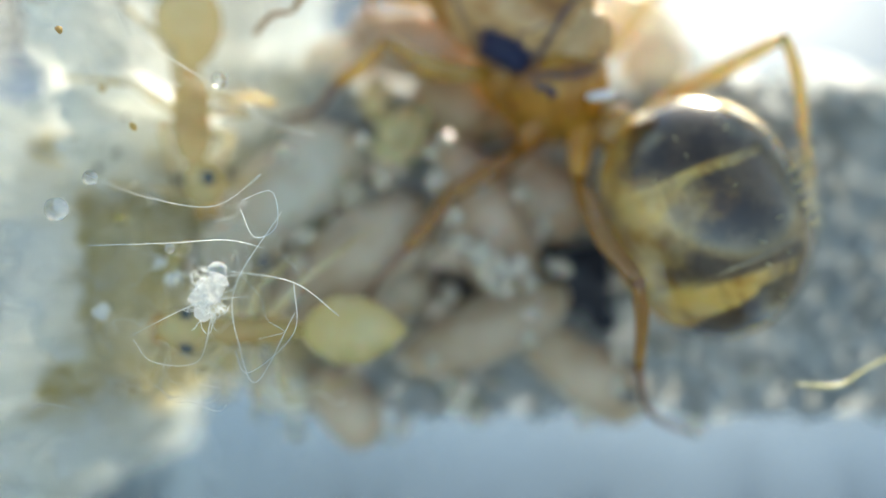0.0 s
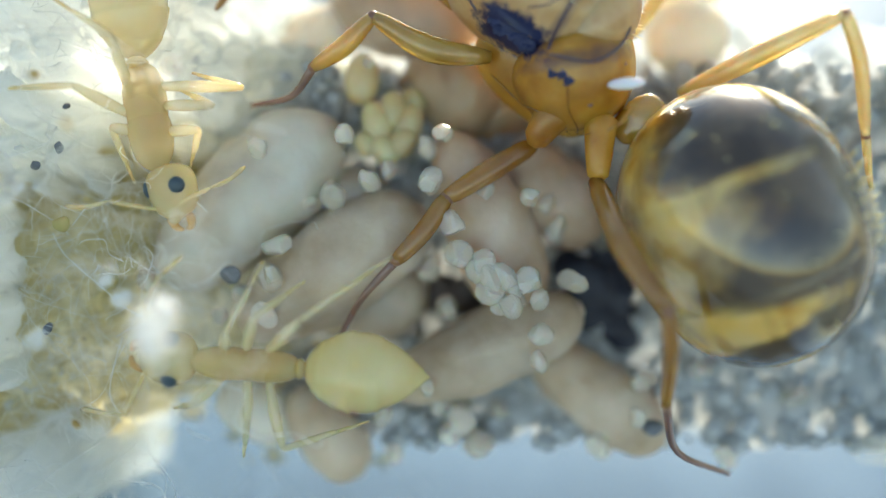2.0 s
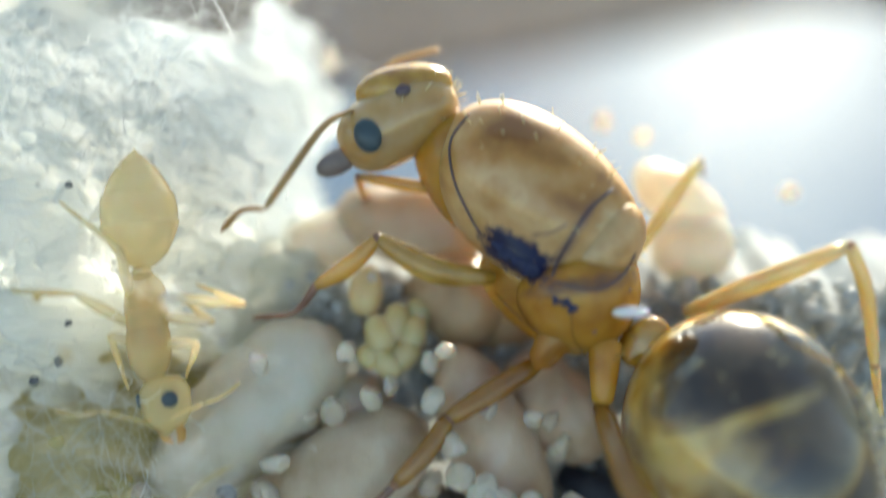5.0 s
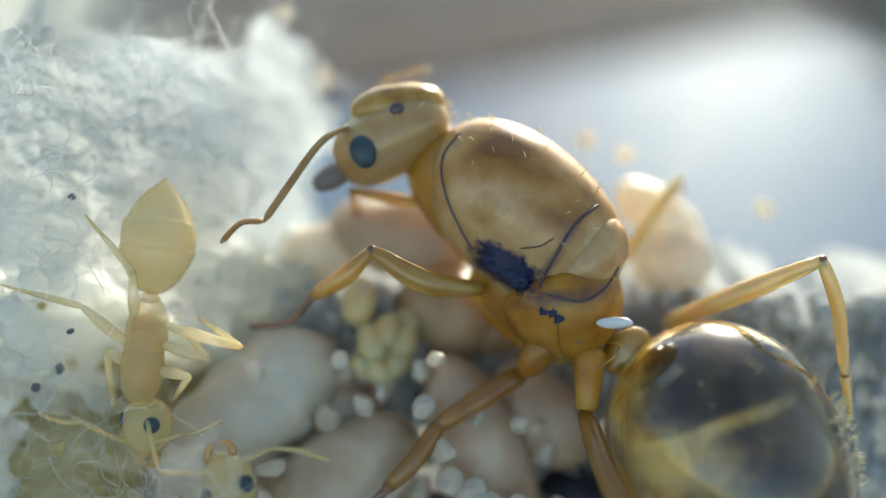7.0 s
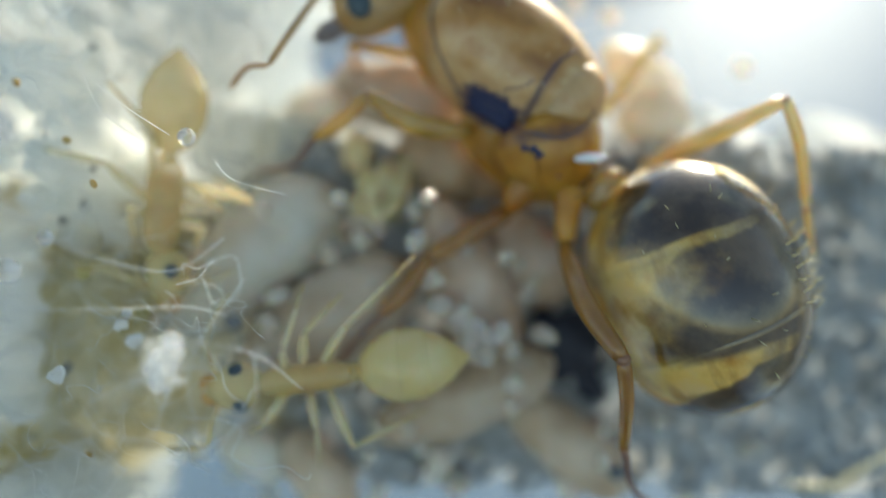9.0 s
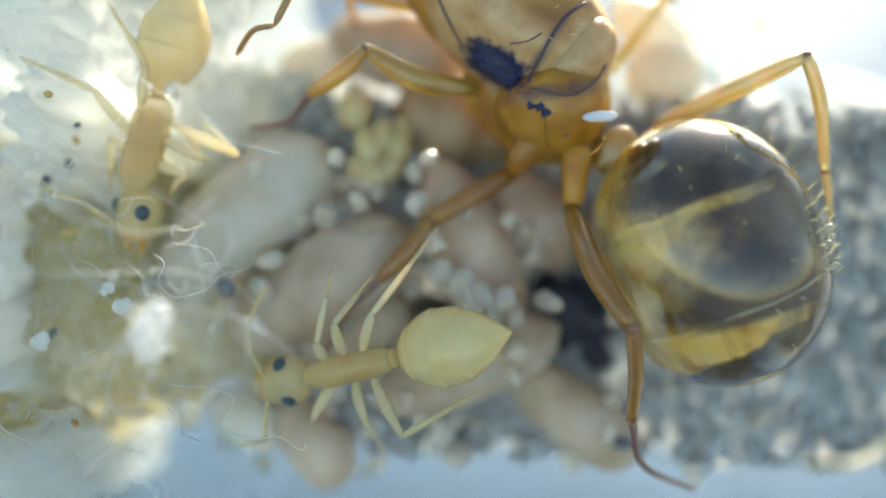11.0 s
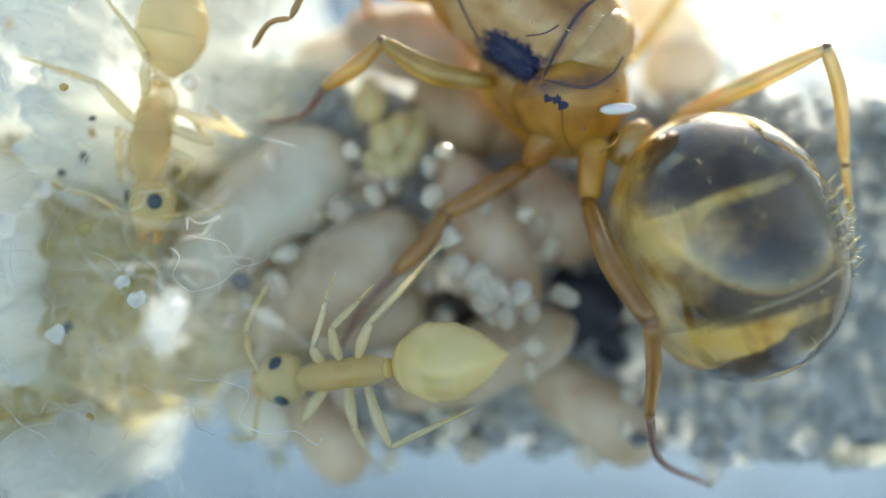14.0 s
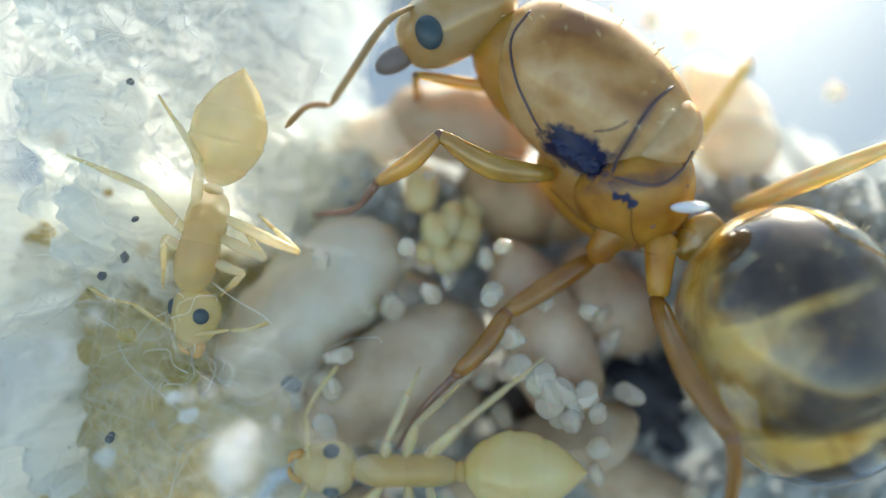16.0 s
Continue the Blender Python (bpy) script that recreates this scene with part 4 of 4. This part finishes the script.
    for p, r in (((-5.67, 15.35, 6.79), 0.12), ((-4.87, 15.53, 5.91), 0.16), ((-5.14, 15.33, 5.75), 0.14)):
        v, f, _ = egg(np.array(p) - (r, 0, r * 0.4), np.array(p) + (r * 1.2, 0, r * 0.5), r, r * 0.6, OUT, wobble=0.5, fine=2.0, seed=r * 70, rings=24, n=24)
        tagged(make("olive_crumb", v, f, M_OLIVE), "soft olive-brown crumb stuck in the cotton", "crumb", "olive crumbs")
    for p, r in (((-4.73, 14.25, 6.49), 0.12), ((-5.59, 13.53, 6.03), 0.15), ((-4.50, 14.13, 6.28), 0.14)):
        v, f, _ = egg(np.array(p) - (r, 0, r * 0.5), np.array(p) + (r, 0, r * 0.5), r, r * 0.8, OUT, wobble=0.9, fine=3.0, seed=r * 70, rings=26, n=26)
        tagged(make("cotton_pellet", v, f, M_COTTON), "small white knot of cotton fibres", "cotton", "cotton pellets")
    # young larvae in a cluster
    for a, b, r in (((-1.25, 18.11, 8.37), (-1.29, 17.61, 7.69), 0.28), ((-1.14, 17.54, 7.78), (-0.91, 17.13, 7.27), 0.25), ((-0.74, 17.72, 7.89), (-0.82, 17.31, 7.38), 0.24),
                    ((-0.41, 17.61, 7.70), (-0.59, 17.22, 7.22), 0.22), ((-0.41, 17.33, 7.42), (-0.81, 17.02, 7.07), 0.22), ((-1.04, 17.08, 7.39), (-0.72, 16.95, 6.95), 0.22),
                    ((-1.32, 17.20, 7.39), (-1.04, 17.04, 7.11), 0.19), ((-0.56, 17.93, 7.85), (-0.33, 17.72, 7.49), 0.18)):
        cocoon(a, b, r, M_LARVA, "tiny translucent yellow larva in a clump", name="young_larva", category="larva", group="clump of young larvae", wobble=0.1)
    # water
    for p, r in (((-1.14, 17.58, 8.44), 0.09), ((-3.30, 12.44, 7.45), 0.14), ((-5.39, 13.71, 8.34), 0.12), ((-5.83, 13.29, 8.02), 0.18), ((-3.54, 15.02, 9.42), 0.14), ((-4.23, 13.34, 7.31), 0.08)):
        v, f, _ = egg(np.array(p) - (0, 0, r), np.array(p) + (0, 0, r), r, r, (0, -1, 0), rings=12, n=16)
        tagged(make("water_droplet", v, f, M_WATER), "clear round water droplet clinging to fibres", "droplet", "water droplets")
    # cotton tuft that hangs near the glass
    tuft = thing("cotton_tuft", (-3.47, 12.46, 6.97), "small bright white cotton tuft hanging on fibres", "cotton")
    for a, b, r in (((-3.37, 12.53, 7.31), (-3.56, 12.40, 6.88), 0.16), ((-3.61, 12.56, 7.16), (-3.58, 12.36, 6.60), 0.13), ((-3.33, 12.48, 7.22), (-3.23, 12.53, 7.31), 0.12)):
        ovoid("wisp", a, b, r, r, OUT, M_TUFT, tuft, wobble=0.95, seed=r * 40, rings=34, n=34, fine=3.5)
    for pts in ([(-3.46, 12.40, 6.68), (-3.70, 12.14, 6.03), (-4.38, 12.14, 6.03), (-4.71, 12.40, 6.27)], [(-3.19, 12.65, 7.32), (-2.25, 12.74, 7.06), (-1.61, 12.82, 6.40)],
                [(-2.25, 12.74, 7.06), (-2.25, 12.36, 6.40), (-2.95, 12.14, 5.82), (-3.16, 12.31, 6.12)], [(-5.17, 15.42, 10.51), (-4.78, 15.02, 9.82), (-4.16, 14.97, 9.32)],
                [(-4.88, 15.14, 10.23), (-4.38, 15.04, 9.85), (-3.80, 15.03, 9.44)], [(-5.40, 13.55, 8.47), (-4.49, 13.47, 8.13), (-3.49, 13.49, 7.97), (-2.82, 13.82, 8.34), (-2.99, 13.73, 8.19)],
                [(-5.40, 13.02, 7.54), (-4.15, 13.12, 7.53), (-3.31, 13.23, 7.52), (-2.75, 13.34, 7.31)], [(-3.15, 14.95, 9.09), (-2.85, 14.88, 8.78), (-2.07, 15.05, 8.46)],
                [(-4.72, 12.33, 6.36), (-3.87, 12.55, 6.73), (-3.38, 12.70, 6.79), (-2.97, 12.80, 6.77)], [(-3.10, 13.53, 8.04), (-2.62, 13.60, 8.16), (-2.54, 13.34, 7.71), (-2.88, 13.25, 7.56), (-3.10, 13.47, 7.93)],
                [(-2.50, 13.62, 7.80), (-3.12, 12.61, 7.05), (-3.04, 12.16, 6.26), (-2.78, 11.91, 5.83), (-2.26, 12.68, 6.56)]):
        tube("fibre", pts, [0.007] * len(pts), M_FIBRE, tuft, n=5, steps=8)
    curls, mid = [], np.array((-3.47, 12.46, 6.97))
    for _ in range(150):
        d = np.array([rng.gauss(0, 1) for _ in range(3)])
        d = d / np.linalg.norm(d)
        p = mid + d * (0.1, 0.1, 0.26) + (rng.uniform(-0.08, 0.08), 0, rng.uniform(-0.12, 0.2))
        e = np.array([rng.gauss(0, 1) for _ in range(3)])
        size = rng.uniform(0.08, 0.28)
        line = [p, p + d * size * 0.4 + e * size * 0.12, p + d * size * 0.6 + e * size * 0.35, p + d * size * 0.5 + e * size * 0.5]
        v, f, _ = loft(line, [0.006] * 4, [0.006] * 4, (0.3, 0.2, 0.9), 4)
        curls.append((v, f))
    joined("fuzz", curls, M_FIBRE, tuft, smooth=True, label="fine curled fibres")["kind"] = "stuff"
    # golden bristle
    st = thing("golden_strand", (4.98, 11.03, 6.51), "short bent golden hair lying against the glass", "strand")
    tube("shaft", [(4.85, 11.01, 6.48), (5.22, 11.00, 6.46), (5.53, 11.01, 6.47), (5.89, 11.19, 6.59), (6.41, 11.40, 6.75)], [0.012, 0.03, 0.028, 0.022, 0.02], M_STRAND, st, n=8)


small_things()


# ---- workers ----
def build_worker(name, label, legs, antennae, head_roll=0.0, deep=1.0, blunt=0.56, aside=0.0):
    """A small ant in its own space, heading along +x, its back along +z, millimetres. legs: root, knee and foot of each; antennae: elbow and tip."""
    w = thing(name, (0, 0, 0), label, "ant", "pale worker ants")
    up = (0, 0, 1)
    ovoid("pronotum", (0.86, 0, 0.02), (-0.25, 0, 0.06), 0.25 * deep, 0.27, up, M_WORKER, w, power=2.2, wobble=0.05)
    ovoid("mesonotum", (0.6, 0, 0.06), (-0.55, 0, 0.05), 0.225 * deep, 0.235, up, M_WORKER, w, power=2.2)
    ovoid("propodeum", (0.3, 0, 0.03), (-0.78, 0, -0.02), 0.25 * deep, 0.26, up, M_WORKER, w, power=2.4, wobble=0.05)
    ovoid("petiole", (-0.74, 0, -0.15), (-0.8, 0, 0.26), 0.16, 0.09, (1, 0, 0.2), M_WORKER, w)
    c, r = [], []
    for i in range(61):
        k = i / 60
        c.append((-0.82 - 1.86 * k, 0, -0.05 + 0.05 * math.sin(3 * k)))
        plate = 0.97 + 0.045 * ((k * 4.2 + 0.35) % 1.0)
        r.append(max(0.012, 1.2 * plate * k ** blunt * (1 - k ** 1.8)))
    v, f, _ = loft(c, r, [q * 0.92 for q in r], up, 32, 0.03)
    make("gaster", v, f, M_WORKER_GASTER, w)
    spin = Matrix.Rotation(radians(head_roll), 3, "X")

    def hp(x, y, z):
        return tuple(spin @ Vector((x, y, z)) + Vector((0, aside, 0)))

    hup = tuple(spin @ Vector((0, 0, 1)))
    h = ovoid("head", hp(0.78, 0, 0.0), hp(1.62, 0, -0.1), 0.4, 0.35, hup, M_WORKER, w, power=2.5, skew=-0.1)
    tube("clypeus", [hp(1.5, -0.16, -0.02), hp(1.62, 0, 0.02), hp(1.5, 0.16, -0.02)], [0.06, 0.08, 0.06], M_WORKER_LEG, h)
    for s, (elbow, tip) in zip((1, -1), antennae):
        ovoid("eye", hp(1.0, 0.3 * s, 0.19), hp(1.25, 0.3 * s, 0.16), 0.125, 0.06, tuple(spin @ Vector((0, 0.62 * s, 0.78))), M_EYE, h)
        tube("mandible", [hp(1.56, 0.2 * s, -0.1), hp(1.74, 0.16 * s, -0.15), hp(1.8, 0.03 * s, -0.17)], [0.08, 0.06, 0.03], M_RUSTY_JAW, h)
        an = tube("antenna", [hp(1.45, 0.14 * s, 0.15), tuple((np.array(hp(1.45, 0.14 * s, 0.15)) + np.array(elbow)) / 2 + (0, 0, 0.08)), elbow], [0.03, 0.036, 0.036], M_WORKER_LEG, h)
        tube("funiculus", [elbow, tuple((np.array(elbow) + np.array(tip)) / 2 + (0.05, 0, 0.03)), tip], [0.03, 0.034, 0.04], M_WORKER_LEG, an)
    for root, knee, foot in legs:
        root, knee, foot = (np.array(p) for p in (root, knee, foot))
        tube("coxa", [(root[0] * 0.8, root[1] * 0.3, -0.12), tuple(root)], [0.12, 0.08], M_WORKER, w)
        l = tube("femur", [tuple(root), tuple((root + knee) / 2 + (0, 0, 0.06)), tuple(knee)], [0.06, 0.09, 0.055], M_CLEAR_LEG, w, up=up, ends=0.8)
        mid = knee + (foot - knee) * 0.62
        tube("tibia", [tuple(knee), tuple((knee + mid) / 2), tuple(mid)], [0.05, 0.055, 0.04], M_CLEAR_LEG, l, up=up, ends=0.8)
        tube("tarsus", [tuple(mid), tuple((mid + foot) / 2 + (0, 0, 0.03)), tuple(foot)], [0.034, 0.028, 0.02], M_WORKER_LEG, l, up=up, ends=0.85)
    return w


def ant_pose(place, heading, nose=0.0, roll=0.0):
    """Heading in degrees over the slope, 0 along +x and 90 up it; nose: degrees up from the slope; roll: to its right."""
    h, v = radians(heading), radians(nose)
    flat = RIGHT * math.cos(h) + UPW * math.sin(h)
    x = flat * math.cos(v) + OUT * math.sin(v)
    z = OUT * math.cos(v) - flat * math.sin(v)
    y = z.cross(x)
    m = Matrix((x, y, z)).transposed().to_4x4()
    return Matrix.Translation(Vector(place) * MM) @ m @ pose(0, 0, 0, roll)


worker_low = build_worker("worker_ant", "pale yellow worker ant walking over the brood", [
    ((0.35, -0.18, 0.0), (0.3, -0.5, 0.35), (-0.15, -1.55, 0.1)),
    ((0.05, -0.18, 0.0), (-0.1, -0.75, 0.4), (-0.75, -1.3, 0.0)),
    ((-0.25, -0.18, 0.0), (-0.75, -0.75, 0.4), (-2.0, -1.75, 0.1)),
    ((0.35, 0.18, 0.0), (0.75, 0.62, 0.2), (1.2, 0.85, -0.5)),
    ((0.0, 0.2, -0.05), (-0.05, 0.85, 0.1), (0.1, 1.55, -0.6)),
    ((-0.3, 0.2, -0.05), (-0.6, 1.2, 0.1), (-1.8, 0.85, -0.6))],
    [((1.7, 0.85, 0.2), (2.5, 0.9, -0.2)), ((1.5, -0.85, 0.3), (1.05, -1.55, 0.1))], blunt=0.5)
worker_high = build_worker("worker_ant", "pale yellow worker ant standing head down on the cotton", [
    ((-0.4, 0.18, 0.0), (-0.15, 1.5, 0.1), (-0.55, 0.7, -0.3)),
    ((-0.1, 0.2, 0.0), (0.06, 1.05, 0.25), (-0.35, 0.45, -0.2)),
    ((0.3, 0.18, 0.0), (0.36, 0.75, 0.1), (0.85, 0.4, -0.4)),
    ((-0.3, -0.18, 0.0), (-1.15, -0.2, 0.4), (-1.95, -1.1, 0.2)),
    ((0.0, -0.2, 0.0), (-0.55, -0.9, 0.4), (-0.75, -2.3, 0.1)),
    ((0.25, -0.2, 0.0), (0.1, -0.55, 0.1), (0.95, -0.5, -0.4))],
    [((1.25, 0.75, 0.1), (1.0, 1.3, -0.1)), ((1.2, -0.75, 0.2), (1.15, -1.5, 0.0))], head_roll=28, deep=1.35, aside=0.14)


def motions():
    walk(worker_low, [
        (0.0, ant_pose((-3.24, 14.11, 5.24), 180)),
        (0.5, ant_pose((-3.05, 14.08, 5.18), 176)),
        (1.0, ant_pose((-3.02, 14.12, 5.26), 176)),
        (1.5, ant_pose((-2.93, 14.04, 5.12), 179)),
        (2.0, ant_pose((-2.79, 14.06, 5.15), 176)),
        (2.5, ant_pose((-2.67, 14.03, 5.10), 173)),
        (3.0, ant_pose((-2.68, 14.08, 5.18), 164)),
        (3.5, ant_pose((-2.73, 14.08, 5.18), 161)),
        (4.0, ant_pose((-2.67, 14.13, 5.28), 159)),
        (4.5, ant_pose((-2.60, 14.15, 5.30), 160)),
        (5.2, ant_pose((-2.48, 14.05, 5.13), 158)),
        (6.2, ant_pose((-2.32, 14.18, 5.36), 140)),
        (7.3, ant_pose((-2.65, 14.32, 5.60), 106)),
        (7.6, ant_pose((-2.31, 14.28, 5.54), 146)),
        (8.0, ant_pose((-1.91, 14.31, 5.59), 170)),
        (8.5, ant_pose((-2.4, 14.25, 5.48), 174)),
        (9.0, ant_pose((-1.80, 14.28, 5.53), 189)),
        (9.2, ant_pose((-1.76, 14.28, 5.53), 187)),
        (11.3, ant_pose((-1.00, 14.08, 5.19), 197, -20)),
        (11.8, ant_pose((-1.07, 13.96, 4.99), 198, -20)),
        (12.2, ant_pose((-1.03, 13.79, 4.68), 221, -20)),
        (12.5, ant_pose((-1.02, 13.78, 4.67), 229, -20)),
        (13.0, ant_pose((-1.27, 13.91, 4.90), 213, -20)),
        (13.5, ant_pose((-1.44, 14.03, 5.10), 195, -20)),
        (14.0, ant_pose((-1.36, 14.02, 5.09), 191, -20)),
        (14.5, ant_pose((-1.36, 14.06, 5.15), 184, -20)),
        (15.0, ant_pose((-1.53, 14.10, 5.22), 174)),
        (15.5, ant_pose((-1.58, 14.13, 5.27), 180)),
        (16.0, ant_pose((-1.36, 14.14, 5.28), 180)),
    ])
    root = Matrix.Translation(feeler_root)
    walk(feeler, [(t, root @ Matrix.Rotation(radians(d), 4, OUT) @ root.inverted()) for t, d in
                  ((0.0, 0), (8.8, 0), (9.2, 2), (11.3, 8), (12.2, 11), (12.8, 18), (13.4, 14), (14.2, 6), (15.0, 0), (16.0, 0))])
    walk(worker_high, [
        (0.0, ant_pose((-4.44, 16.42, 8.24), 272)),
        (2.5, ant_pose((-4.39, 16.33, 8.09), 280)),
        (3.5, ant_pose((-4.42, 16.32, 8.07), 279)),
        (4.5, ant_pose((-4.41, 16.40, 8.21), 276)),
        (5.2, ant_pose((-4.43, 16.39, 8.19), 277)),
        (7.3, ant_pose((-4.47, 16.26, 7.97), 265)),
        (8.0, ant_pose((-4.62, 16.23, 7.92), 265)),
        (8.5, ant_pose((-4.49, 16.19, 7.84), 266)),
        (9.0, ant_pose((-4.40, 16.13, 7.73), 266)),
        (11.5, ant_pose((-4.52, 16.31, 8.06), 255)),
        (12.5, ant_pose((-4.58, 16.31, 8.05), 255)),
        (14.5, ant_pose((-4.63, 16.33, 8.09), 262)),
        (15.0, ant_pose((-4.53, 16.23, 7.91), 258)),
        (16.0, ant_pose((-4.58, 16.26, 7.96), 257)),
    ])


motions()
